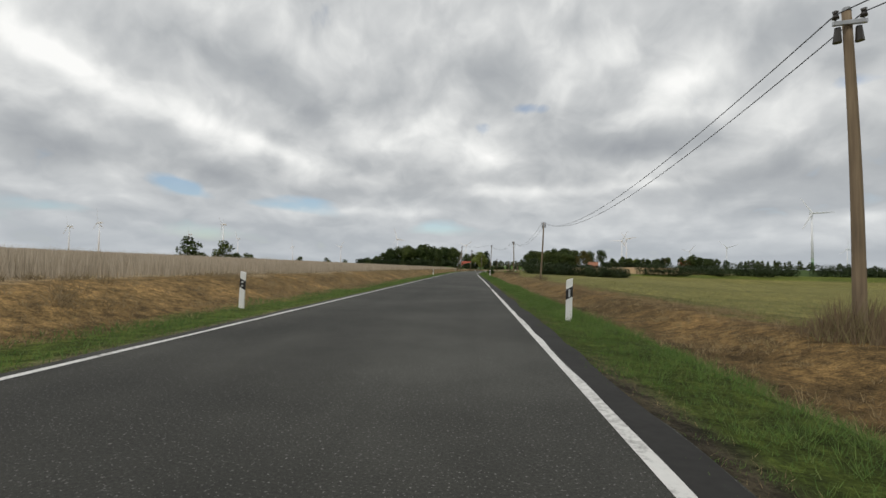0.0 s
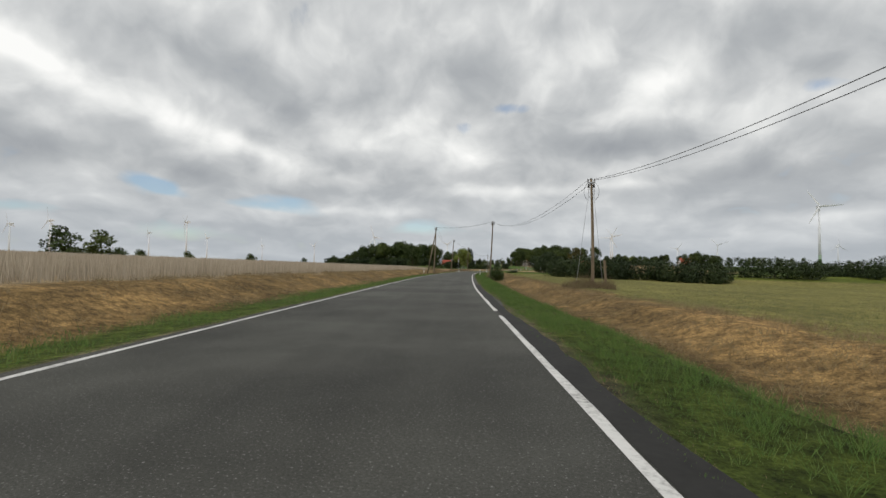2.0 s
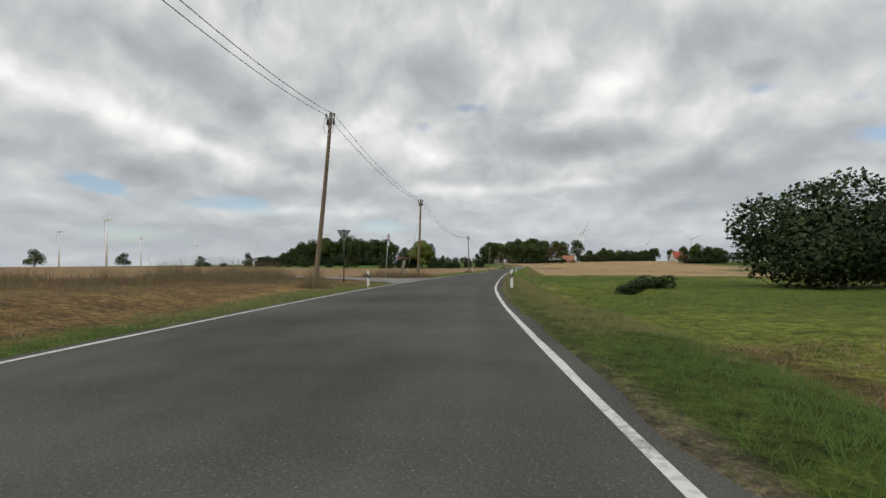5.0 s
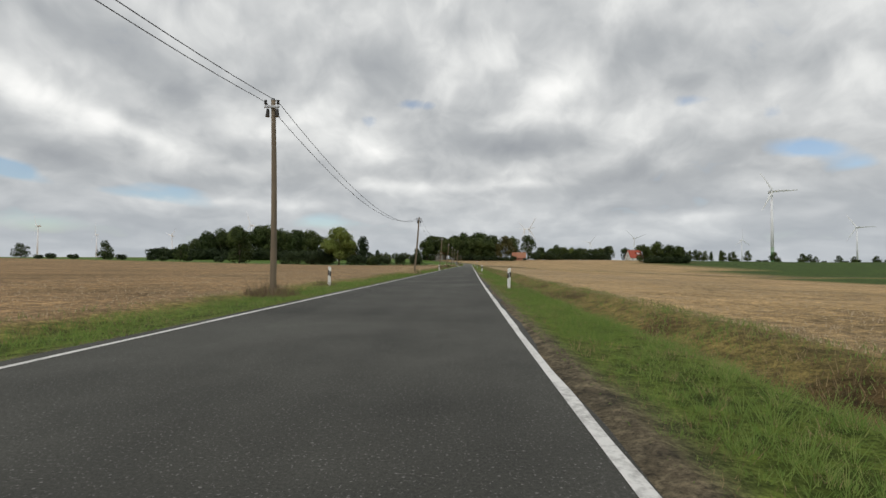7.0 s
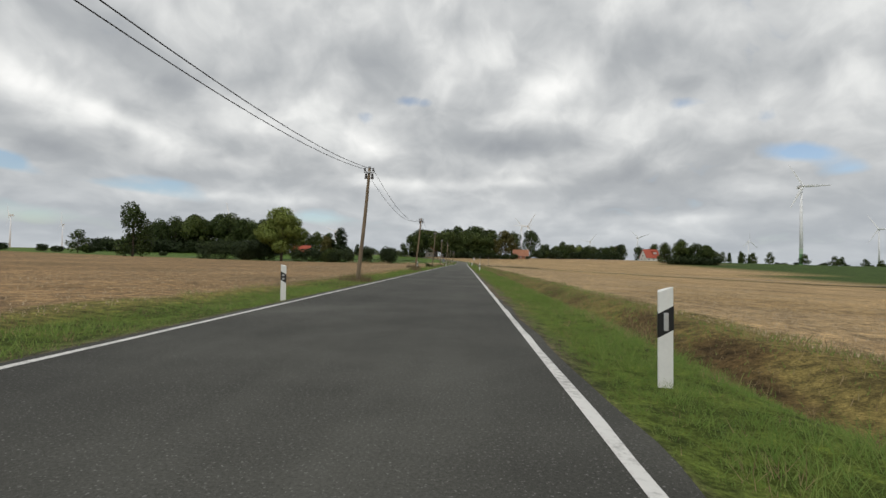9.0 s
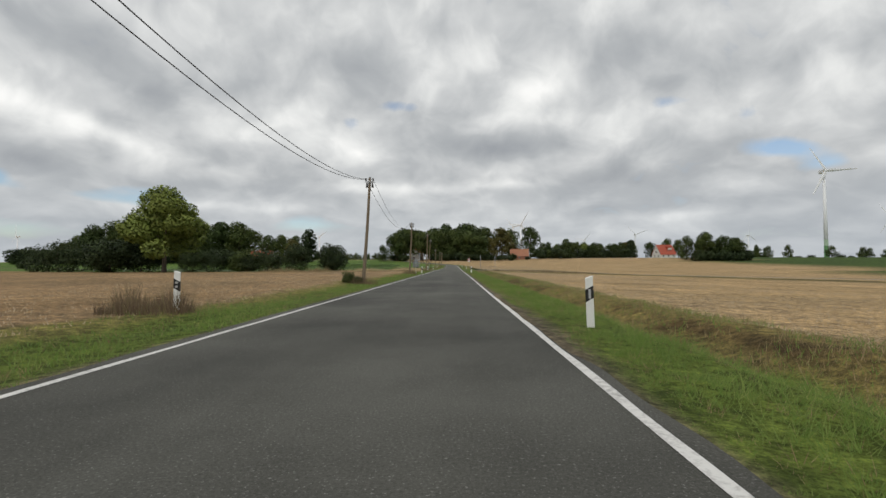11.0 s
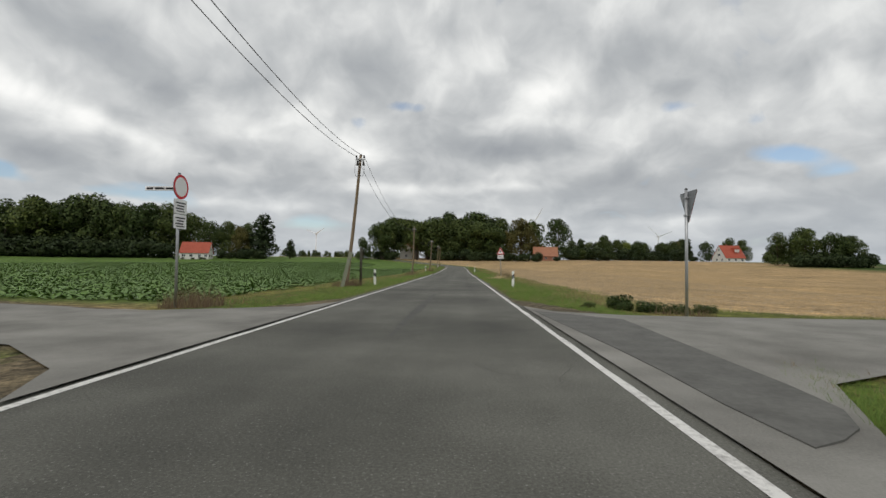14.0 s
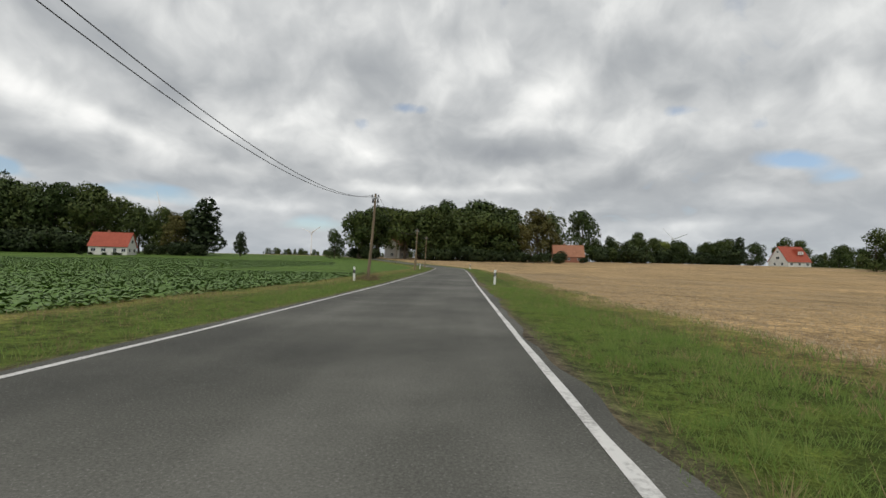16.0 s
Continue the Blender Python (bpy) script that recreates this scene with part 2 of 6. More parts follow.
def build_wood(t, b):
    co = object_space(t)
    grain = noise_at(t, stretched(t, co, 14.0, 14.0, 0.6), 1.0, 5.0, 0.65)
    stain = noise_at(t, co, 0.8, 3.0)
    n = maths(t, "ADD", maths(t, "MULTIPLY", grain, 0.6), maths(t, "MULTIPLY", stain, 0.4))
    o = t.nodes.new("ShaderNodeObjectInfo").outputs["Random"]
    col = ramp(t, n, [(0.3, (0.1, 0.075, 0.048)), (0.5, (0.23, 0.165, 0.10)), (0.7, (0.36, 0.27, 0.165))])
    put(t, mixed(t, maths(t, "MULTIPLY", o, 0.45), col, (0.15, 0.145, 0.13)), b)
    bump(t, b, grain, 0.5, 0.01)


def build_bark(t, b):
    co = object_space(t)
    n = noise_at(t, stretched(t, co, 3.0, 3.0, 0.8), 2.0, 4.0, 0.7)
    put(t, ramp(t, n, [(0.3, (0.045, 0.036, 0.027)), (0.7, (0.14, 0.115, 0.09))]), b)
    bump(t, b, n, 0.8, 0.05)


def build_tiles(colours):
    def build(t, b):
        co = object_space(t)
        rows = t.nodes.new("ShaderNodeTexWave")
        rows.inputs["Scale"].default_value, rows.inputs["Distortion"].default_value = 0.9, 0.4
        rows.bands_direction = "Z"
        t.links.new(co, rows.inputs["Vector"])
        n = maths(t, "ADD", maths(t, "MULTIPLY", noise_at(t, co, 0.8, 4.0), 0.5), maths(t, "MULTIPLY", noise_at(t, co, 9.0, 3.0), 0.5))
        put(t, ramp(t, n, [(0.3, colours[0]), (0.7, colours[1])]), b)
        bump(t, b, rows.outputs["Fac"], 0.5, 0.05)
    return build


M_ASPHALT = material("asphalt", build_asphalt, 0.85, 0, 0.25)
M_OLD = material("bleached_asphalt", build_old_asphalt, 0.9, 0, 0.2)
M_LINE = material("road_paint", build_line, 0.7)
M_GROUND = material("land", build_ground, 0.95, 0, 0.1)
M_WOOD = material("pole_wood", build_wood, 0.85, 0, 0.2)
M_BARK = material("bark", build_bark, 0.95, 0, 0.1)
M_GRASS = island_tint("green_grass", [(0.0, (0.052, 0.094, 0.014)), (0.4, (0.10, 0.17, 0.028)), (0.75, (0.165, 0.22, 0.05)), (1.0, (0.28, 0.255, 0.11))])
M_MEADOW = island_tint("meadow_grass", [(0.0, (0.09, 0.10, 0.03)), (0.5, (0.165, 0.165, 0.06)), (1.0, (0.26, 0.22, 0.11))])
M_LUSH = island_tint("lush_grass", [(0.0, (0.036, 0.07, 0.013)), (0.5, (0.07, 0.125, 0.023)), (0.8, (0.11, 0.16, 0.036)), (1.0, (0.19, 0.18, 0.075))])
M_DRY = island_tint("dry_grass", [(0.0, (0.07, 0.048, 0.026)), (0.4, (0.155, 0.108, 0.052)), (0.75, (0.30, 0.225, 0.118)), (1.0, (0.13, 0.14, 0.044))])
M_BLOND = island_tint("blond_grass", [(0.0, (0.22, 0.165, 0.085)), (0.5, (0.40, 0.31, 0.17)), (1.0, (0.55, 0.44, 0.26))])
M_STRAW = island_tint("straw", [(0.0, (0.19, 0.15, 0.10)), (0.5, (0.34, 0.28, 0.20)), (1.0, (0.50, 0.42, 0.32))])
M_STUB = island_tint("stubble_straw", [(0.0, (0.22, 0.165, 0.10)), (0.5, (0.37, 0.285, 0.18)), (1.0, (0.50, 0.40, 0.27))])
M_BEET = island_tint("beet_leaf", [(0.0, (0.075, 0.14, 0.026)), (0.5, (0.11, 0.19, 0.04)), (1.0, (0.15, 0.235, 0.062))], 0.5)
M_LEAF = island_tint("leaf", [(0.0, (0.026, 0.042, 0.013)), (0.5, (0.062, 0.088, 0.024)), (1.0, (0.115, 0.132, 0.04))], 0.6, 0.35)
M_LEAF_LIGHT = island_tint("light_leaf", [(0.0, (0.09, 0.125, 0.026)), (0.5, (0.18, 0.225, 0.05)), (1.0, (0.28, 0.31, 0.09))], 0.6, 0.1)
M_LEAF_BROWN = island_tint("browned_leaf", [(0.0, (0.06, 0.055, 0.018)), (0.5, (0.11, 0.10, 0.03)), (1.0, (0.18, 0.15, 0.05))], 0.6, 0.1)
M_LEAF_DARK = island_tint("dark_leaf", [(0.0, (0.015, 0.026, 0.012)), (0.5, (0.034, 0.052, 0.02)), (1.0, (0.075, 0.098, 0.036))], 0.6, 0.2)
M_WEED = island_tint("weed", [(0.0, (0.06, 0.036, 0.022)), (0.5, (0.13, 0.09, 0.05)), (0.8, (0.15, 0.13, 0.055)), (1.0, (0.11, 0.13, 0.04))])
M_WHITE = plain("white_plastic", (0.78, 0.78, 0.75), 0.45, 0, 0.08, 3.0)
M_BLACK = plain("black_plastic", (0.02, 0.02, 0.02), 0.5)
M_REFLECT = plain("reflector", (0.62, 0.64, 0.66), 0.15, 0.4)
M_STEEL = plain("galvanised_steel", (0.42, 0.43, 0.44), 0.45, 0.6, 0.2)
M_SIGNBACK = plain("sign_back", (0.24, 0.25, 0.26), 0.5, 0.3, 0.25)
M_RED = plain("sign_red", (0.58, 0.02, 0.03), 0.35)
M_SIGNWHITE = plain("sign_white", (0.82, 0.82, 0.82), 0.35, 0, 0.05)
M_INK = plain("sign_black", (0.02, 0.02, 0.022), 0.4)
M_WIRE = plain("wire", (0.03, 0.03, 0.032), 0.6)
M_PORCELAIN = plain("insulator", (0.05, 0.045, 0.04), 0.25)
M_TURBINE = plain("turbine_white", (0.82, 0.83, 0.84), 0.4, 0, 0.04, 0.2)
M_GREEN_RING = plain("green_paint", (0.14, 0.30, 0.13), 0.45, 0, 0.05, 0.3)
M_PALE_RING = plain("pale_green_paint", (0.40, 0.52, 0.38), 0.45, 0, 0.05, 0.3)
M_PLASTER = plain("white_plaster", (0.74, 0.72, 0.68), 0.85, 0, 0.1, 0.5)
M_RED_TILE = material("red_tiles", build_tiles(((0.30, 0.065, 0.04), (0.46, 0.11, 0.065))), 0.7)
M_ORANGE_TILE = material("weathered_tiles", build_tiles(((0.27, 0.12, 0.07), (0.42, 0.20, 0.12))), 0.8)
M_PANE = plain("window_glass", (0.03, 0.035, 0.04), 0.1, 0, 0.2, 1.0, 0.6)
M_FRAME = plain("window_frame", (0.7, 0.7, 0.68), 0.5)
M_BRICK = plain("brick_wall", (0.33, 0.15, 0.1), 0.85, 0, 0.25, 3.0)


M_STRIP = plain("patched_tarmac", (0.026, 0.025, 0.023), 0.9, 0, 0.35, 1.5)
M_PATCH = plain("patch_tarmac", (0.115, 0.113, 0.104), 0.9, 0, 0.3, 2.0)
M_SKID = plain("rubber_mark", (0.072, 0.071, 0.064), 0.8, 0, 0.4, 2.5)
M_CRACK = plain("crack_shadow", (0.04, 0.04, 0.036), 0.95, 0, 0.2, 8.0)


# ---- mesh helpers ----
def part(name, bm, mat, parent=None, label="", smooth=False):
    """Links a bmesh as one mesh object, under its thing or part."""
    me = bpy.data.meshes.new(name)
    bm.to_mesh(me)
    bm.free()
    me.materials.append(mat)
    if smooth:
        me.shade_smooth()
    ob = new(name, me)
    if parent:
        ob.parent = parent
    return tagged(ob, label)


def box(bm, x0, x1, y0, y1, z0, z1, m=None, bevel=0.0):
    c = ((x0 + x1) / 2, (y0 + y1) / 2, (z0 + z1) / 2)
    mat = (m or Matrix()) @ Matrix.Translation(c) @ Matrix.Diagonal((x1 - x0, y1 - y0, z1 - z0, 1))
    made = bmesh.ops.create_cube(bm, size=1.0, matrix=mat)["verts"]
    if bevel:
        edges = list({e for v in made for e in v.link_edges})
        bmesh.ops.bevel(bm, geom=edges, offset=bevel, segments=2, affect="EDGES", profile=0.6)
    return bm


def tube(bm, a, b, r0, r1=None, seg=10, caps=True):
    a, b = Vector(a), Vector(b)
    d = b - a
    m = Matrix.Translation((a + b) / 2) @ d.to_track_quat("Z", "Y").to_matrix().to_4x4()
    bmesh.ops.create_cone(bm, cap_ends=caps, segments=seg, radius1=r0, radius2=r0 if r1 is None else r1, depth=d.length, matrix=m)
    return bm


def plate(bm, outline, thick, m=None):
    """A flat plate in the xz plane, its face towards -y."""
    m = m or Matrix()
    front = [bm.verts.new(m @ Vector((x, 0, z))) for x, z in outline]
    back = [bm.verts.new(m @ Vector((x, thick, z))) for x, z in outline]
    bm.faces.new(front)
    bm.faces.new(back[::-1])
    n = len(front)
    for i in range(n):
        bm.faces.new((front[(i + 1) % n], front[i], back[i], back[(i + 1) % n]))
    bmesh.ops.recalc_face_normals(bm, faces=bm.faces[:])
    return bm


def soup(name, verts, faces_n, mat, label="", category="", parent=None, kind="stuff", normals=None):
    """One object of many separate polygons with faces_n corners each; verts (n, 3) in order."""
    me = bpy.data.meshes.new(name)
    n = len(verts)
    me.vertices.add(n)
    me.vertices.foreach_set("co", np.asarray(verts, dtype=np.float32).ravel())
    me.loops.add(n)
    me.loops.foreach_set("vertex_index", np.arange(n, dtype=np.int32))
    k = n // faces_n
    me.polygons.add(k)
    me.polygons.foreach_set("loop_start", np.arange(k, dtype=np.int32) * faces_n)
    me.update(calc_edges=True)
    me.validate()
    if normals is not None:
        me.normals_split_custom_set_from_vertices(np.repeat(normals, faces_n, 0))
    me.materials.append(mat)
    ob = new(name, me)
    if parent:
        ob.parent = parent
    return tagged(ob, label, category, kind=kind)


def faced(v, side, out, soft):
    """Winds triangles (n, 3, 3) so that they face along side, and blends their normals with out: leaves scatter light softly."""
    g = np.cross(v[:, 1] - v[:, 0], v[:, 2] - v[:, 0])
    g /= np.maximum(np.linalg.norm(g, axis=1, keepdims=True), 1e-9)
    back = (g * side).sum(1) < 0
    v[back] = v[back][:, ::-1]
    g[back] *= -1
    nrm = g * (1 - soft) + out * soft
    return v, nrm / np.maximum(np.linalg.norm(nrm, axis=1, keepdims=True), 1e-9)


# ---- the road's line and the lie of the land ----
ROAD = [(-4000, 930.0, 2.71), (-140, 40.5, 2.71), (-30, 15.18, 2.86), (0, 9.0, 3.17), (25, 4.5, 3.2), (50, 0.64, 3.24), (70, -1.93, 3.27), (85, -2.65, 3.21), (105, -2.92, 2.96), (130, -3.0, 2.77), (160, -2.8, 2.61), (470, 0.63, 2.5),
        (500, 0.3, 2.5), (530, -4.5, 2.5), (560, -13.5, 2.5), (600, -32, 2.5), (680, -72, 2.5), (760, -90, 2.5), (5000, -90, 2.5)]     # y, x of the middle, half width
_ys = np.arange(-4000, 5000, 1.0)
_k = np.exp(-0.5 * (np.arange(-30, 31) / 9.0) ** 2)
_xc = np.interp(_ys, [r[0] for r in ROAD], [r[1] for r in ROAD])
_xc = np.convolve(np.pad(_xc, 30, mode="edge"), _k / _k.sum(), mode="valid")
rng = np.random.default_rng(7)


def mid_x(y):
    return np.interp(y, _ys, _xc)


def half(y):
    """From the road's middle to the inner edge of its side lines."""
    return np.interp(y, [r[0] for r in ROAD], [r[2] for r in ROAD])


LINE_Y = [-140, -126, -108, -90, -72, -54, -36, -18, 20, 60, 74, 92, 110, 129, 146, 163, 250, 269, 284, 315, 330, 345, 360, 390, 405]
LINE_IN = [0.05, 0.05, 0.04, -0.01, 0.11, 0.09, 0.05, -0.02, 0.0, 0.16, 0.25, 0.09, 0.01, 0.15, 0.09, 0.0, 0.0, 0.05, 0.0, 0.0, 0.09, 0.05, 0.04, 0.0, 0.05]


def line_in(y):
    """How far the right edge line strays inwards from its even course."""
    k = sum(np.interp(y + o, LINE_Y, LINE_IN) for o in (-6, -3, 0, 3, 6)) / 5
    return k


def smooth(v, a, b):
    q = np.clip((v - a) / (b - a), 0, 1)
    return q * q * (3 - 2 * q)


def value_noise(x, y, scale, seed=0):
    """Smooth noise in 0..1 on arrays."""
    x, y = np.asarray(x, float) / scale, np.asarray(y, float) / scale
    ix, iy = np.floor(x), np.floor(y)
    fx, fy = x - ix, y - iy
    fx, fy = fx * fx * (3 - 2 * fx), fy * fy * (3 - 2 * fy)

    def h(a, b):
        v = np.sin(a * 127.1 + b * 311.7 + seed * 74.7) * 43758.5453
        return v - np.floor(v)
    return (h(ix, iy) * (1 - fx) + h(ix + 1, iy) * fx) * (1 - fy) + (h(ix, iy + 1) * (1 - fx) + h(ix + 1, iy + 1) * fx) * fy


def side_road(u, y):
    """1 on the lanes that leave the road: one to the left, one that crosses."""
    a = smooth(u, -3.0, -3.6) * (1 - smooth(np.abs(y - (92.0 - (u + 3.5) * 0.78)), 2.6 + 5.0 * smooth(u, -8, -3.4), 3.4 + 5.6 * smooth(u, -8, -3.4)))
    b = smooth(np.abs(u), 2.6, 3.0) * (1 - smooth(np.abs(y - 351.8 - np.clip(-u - 7, 0, 400) * 0.36), 2.5 + 4.8 * smooth(np.abs(u), 5.2, 2.9), 3.0 + 5.2 * smooth(np.abs(u), 5.2, 2.9)))
    return np.clip(a + b, 0, 1)


RISE_Y = [410, 430, 460, 490, 520, 550, 580, 610, 655, 720, 5000]
RISE_Z = [0.0, 0.12, 0.5, 0.9, 1.25, 1.9, 3.0, 4.4, 6.2, 6.6, 6.6]


def rise(y):
    return np.interp(y, RISE_Y, RISE_Z)


def land(u, y):
    """Height of the ground at u metres to the right of the road's middle."""
    u, y = np.asarray(u, float), np.asarray(y, float)
    w = half(y) + 0.1
    a = np.abs(u)
    d = a - w
    left, right = u < 0, u > 0
    out = smooth(d, 0.3, 1.2)
    z = rise(y) + 0.0 * u
    z = z - 0.05 * smooth(d, 0.05, 0.5) - 0.03 * out
    # near stretch: ditch and dry bank on the right, bank and rising field on the left
    early = 1 - smooth(y, 40, 75)
    z = z + right * early * (-0.45 * smooth(d, 1.6, 2.8) * (1 - smooth(d, 3.6, 5.6)) - 0.15 * smooth(d, 5, 10) - 0.034 * np.clip(d - 8, 0, 90))
    hill = 1 - smooth(y, 30, 110)
    z = z + left * hill * (0.75 * smooth(d, 2.0, 5.2) + 0.031 * np.clip(d - 5, 0, 105) - 0.012 * np.clip(d - 160, 0, 300))
    # shallow ditch further on
    late = smooth(y, 66, 74) * (1 - smooth(y, 338, 345))
    z = z + right * late * (-0.38 * smooth(d, 1.7, 2.6) * (1 - smooth(d, 2.8, 4.2)) - 0.12 * smooth(d, 2, 6))
    z = z + right * late * (1 - smooth(y, 90, 100)) * (-0.75 * smooth(d, 3.2, 4.2) * (1 - smooth(d, 6.0, 7.6)) * smooth(y, 75.5, 78) * (1 - smooth(y, 81, 86)))
    z = z + left * smooth(y, 100, 112) * (1 - smooth(y, 338, 345)) * 0.12 * smooth(d, 1.8, 3.2)
    # valley to the right, gentle rise ahead and to the left
    z = z - 4.2 * np.clip((u - 7) / 113, 0, 1) * smooth(y, 75, 260) * (1 - smooth(y, 310, 640)) * (1 - smooth(u, 190, 480))
    z = z + 2.5 * left * smooth(d, 40, 250) * smooth(y, 160, 340) * (1 - smooth(y, 440, 560))
    lump = (value_noise(u, y, 2.3, 1) - 0.5) * 0.10 + (value_noise(u, y, 0.9, 2) - 0.5) * 0.05
    z = z + lump * smooth(d, 0.8, 2.0) * (1 - side_road(u, y))
    z = z + (value_noise(u, y, 240, 5) - 0.5) * 3.0 * smooth(a, 150, 500)
    flat = side_road(u, y) * (1 - smooth(a, 12, 34))
    z = z * (1 - flat) + flat * (rise(y) - 0.02)
    return np.where(d < 0, rise(y) - 0.06, z)


def ground_z(x, y):
    return float(land(np.array([x - mid_x(y)]), np.array([y]))[0])


C_GREEN, C_DRY, C_CROP, C_STUB = np.array((0.082, 0.118, 0.027)), np.array((0.165, 0.118, 0.060)), np.array((0.29, 0.24, 0.172)), np.array((0.345, 0.262, 0.165))
C_SOIL, C_BEET, C_MEADOW, C_GRAVEL = np.array((0.25, 0.18, 0.112)), np.array((0.085, 0.15, 0.038)), np.array((0.165, 0.165, 0.062)), np.array((0.125, 0.11, 0.085))


def cover(u, y):
    """Base colour of the land, with the shade of the first right ditch and bank put in."""
    w = half(y) + 0.1
    right = (u > 0)
    d = np.abs(u) - w + right * line_in(y)
    wob = (value_noise(u, y, 3.1, 3) - 0.5) * 1.4 + (value_noise(u, y, 0.8, 4) - 0.5) * 0.7
    col = np.zeros(u.shape + (3,))

    def lay(c, k):
        nonlocal col
        k = np.clip(k, 0, 1)[..., None]
        col = col * (1 - k) + c * k
    # fields
    lay(C_STUB, np.ones_like(u))
    lay(C_SOIL, (1 - right) * 1.0)
    lay(C_CROP, (1 - right) * (1 - smooth(y + wob, 50, 60)))
    lay(C_DRY, (1 - right) * smooth(y + wob, 48, 56) * (1 - smooth(y + wob, 98, 106)))
    lay(C_MEADOW, right * (1 - smooth(y + wob, 52, 60)))
    lay(C_MEADOW * np.array((0.62, 0.80, 0.45)), right * smooth(y + wob, 52, 60) * (1 - smooth(y + wob * 2, 112, 122)))
    lay(C_STUB * np.array((1.0, 0.98, 0.9)), right * smooth(y, 128, 135) * (value_noise(u, y, 22, 9) > 0.5) * 0.5)
    lay(C_BEET, (1 - right) * smooth(y + wob, 354, 359))
    lay(C_BEET * 0.55, right * smooth(u - (120 + (y - 300) * 0.31), -2, 2) * smooth(y, 90, 130))
    lay(C_STUB, (1 - right) * smooth(y, 640, 660))
    far_green = smooth(u - (116 + (y - 300) * 0.31), -2, 2)
    # straw swaths and wheel tracks across the stubble
    swath = smooth(value_noise(u * 0.12, y + 0.15 * u, 1.6, 51), 0.62, 0.8) * smooth(d, 5, 8) * smooth(y, 118, 126)
    lay(C_STUB * np.array((0.62, 0.60, 0.52)), right * swath * 0.55 * (1 - far_green))
    swath = smooth(value_noise(u * 0.1, y + 0.15 * u, 2.3, 52), 0.62, 0.8) * smooth(d, 5, 8) * smooth(y, 118, 126)
    lay(C_STUB * np.array((1.25, 1.2, 1.1)), right * swath * 0.5 * (1 - far_green))
    lay(C_SOIL * np.array((0.72, 0.7, 0.66)), (1 - right) * smooth(value_noise(u * 0.4, y, 1.5, 53), 0.6, 0.8) * smooth(d, 4, 6) * smooth(y, 106, 112) * (1 - smooth(y, 350, 352)) * 0.6)
    # strips of grass by the crossing lane
    lay(0.5 * C_GREEN + 0.75 * C_DRY, smooth(d, 1, 2) * (np.abs(y + wob - 344) < 3.2) * right * 1.0)
    lay(0.9 * C_GREEN + 0.25 * C_DRY, smooth(d, 1, 2) * (1 - smooth(np.abs(y + 0.5 * wob - 356.6 + 0.035 * u), 1.4, 2.0)) * right)
    lay(C_DRY * 1.25, smooth(d, 1, 2) * (np.abs(y + wob - 338) < 7.0) * (1 - right))
    # verges
    g = np.where(right, np.interp(y, [-200, 60, 75, 120, 340, 360, 500], [2.5, 2.5, 1.2, 2.2, 3.0, 3.4, 3.0]), np.interp(y, [-200, 60, 104, 130, 335, 358, 500], [2.0, 2.0, 4.0, 2.4, 2.4, 4.2, 3.4]))
    dry = np.where(right, np.interp(y, [-200, 50, 62], [6.5, 6.5, 0.0]), np.interp(y, [-200, 50, 62], [5.2, 5.2, 3.0]))
    mix_band = np.where(right, np.interp(y, [60, 70, 110, 130, 335, 360, 500], [0, 3.4, 3.4, 5.0, 5.2, 4.6, 4.0]), np.interp(y, [60, 110, 335, 358, 500], [0, 3.2, 3.4, 5.2, 4.6]))
    lay(C_DRY, (1 - smooth(d + wob, dry - 0.3, dry + 0.3)) * (dry > 0.1))
    heap = smooth(value_noise(u, y * 0.5, 1.5, 54) * 0.6 + value_noise(u, y, 0.5, 55) * 0.4, 0.42, 0.72)
    lay(C_DRY * np.array((1.6, 1.55, 1.5)), (1 - smooth(d + wob, dry - 0.3, dry + 0.3)) * (dry > 0.1) * heap)
    # shade along the ditch bottom, painted as a dark band
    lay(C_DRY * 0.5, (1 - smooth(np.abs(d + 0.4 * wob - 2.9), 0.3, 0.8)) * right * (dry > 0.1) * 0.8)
    # shading of the right bank at the start, also put into the colour
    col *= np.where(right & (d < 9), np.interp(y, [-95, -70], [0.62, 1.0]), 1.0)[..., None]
    lay(0.75 * C_GREEN + 0.7 * C_DRY, 1 - smooth(d + wob, mix_band - 0.3, mix_band + 0.3))
    late_band = right * smooth(y, 112, 120) * (1 - smooth(y, 338, 344)) * (1 - smooth(d + wob, mix_band - 0.3, mix_band + 0.3))
    lay(0.3 * C_GREEN + 0.8 * C_DRY, late_band * 0.85)
    lay(0.5 * C_DRY, late_band * smooth(value_noise(u, y * 0.6, 1.1, 57), 0.5, 0.75) * (1 - smooth(np.abs(d - 3.2), 0.5, 1.1)))
    lay(C_GREEN, 1 - smooth(d + wob * 0.6, g - 0.4, g + 0.3))
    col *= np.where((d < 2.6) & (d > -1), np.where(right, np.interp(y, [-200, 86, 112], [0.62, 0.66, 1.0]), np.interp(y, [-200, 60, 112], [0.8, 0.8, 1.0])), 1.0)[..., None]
    edge = np.where(right, np.interp(y, [-200, 95, 110], [0.2, 0.2, 0.10]) + 0.34 * value_noise(y, y * 0, 9, 6), 0.22 + 0.2 * value_noise(y, y * 0, 7, 8))
    lay(C_GRAVEL, 1 - smooth(d + wob * 0.15, edge, edge + 0.2))
    lay(C_GRAVEL * 0.35, right * (1 - smooth(d + wob * 0.15, edge, edge + 0.2)) * (1 - smooth(y, -70, -44)) * 0.9)
    lay(C_GRAVEL * 1.5, right * (1 - smooth(d + wob * 0.2, 0.6, 0.95)) * smooth(y, 176.5, 178) * (1 - smooth(y, 183, 186)) * 0.9)
    lay(C_GRAVEL, side_road(u, y))
    return col


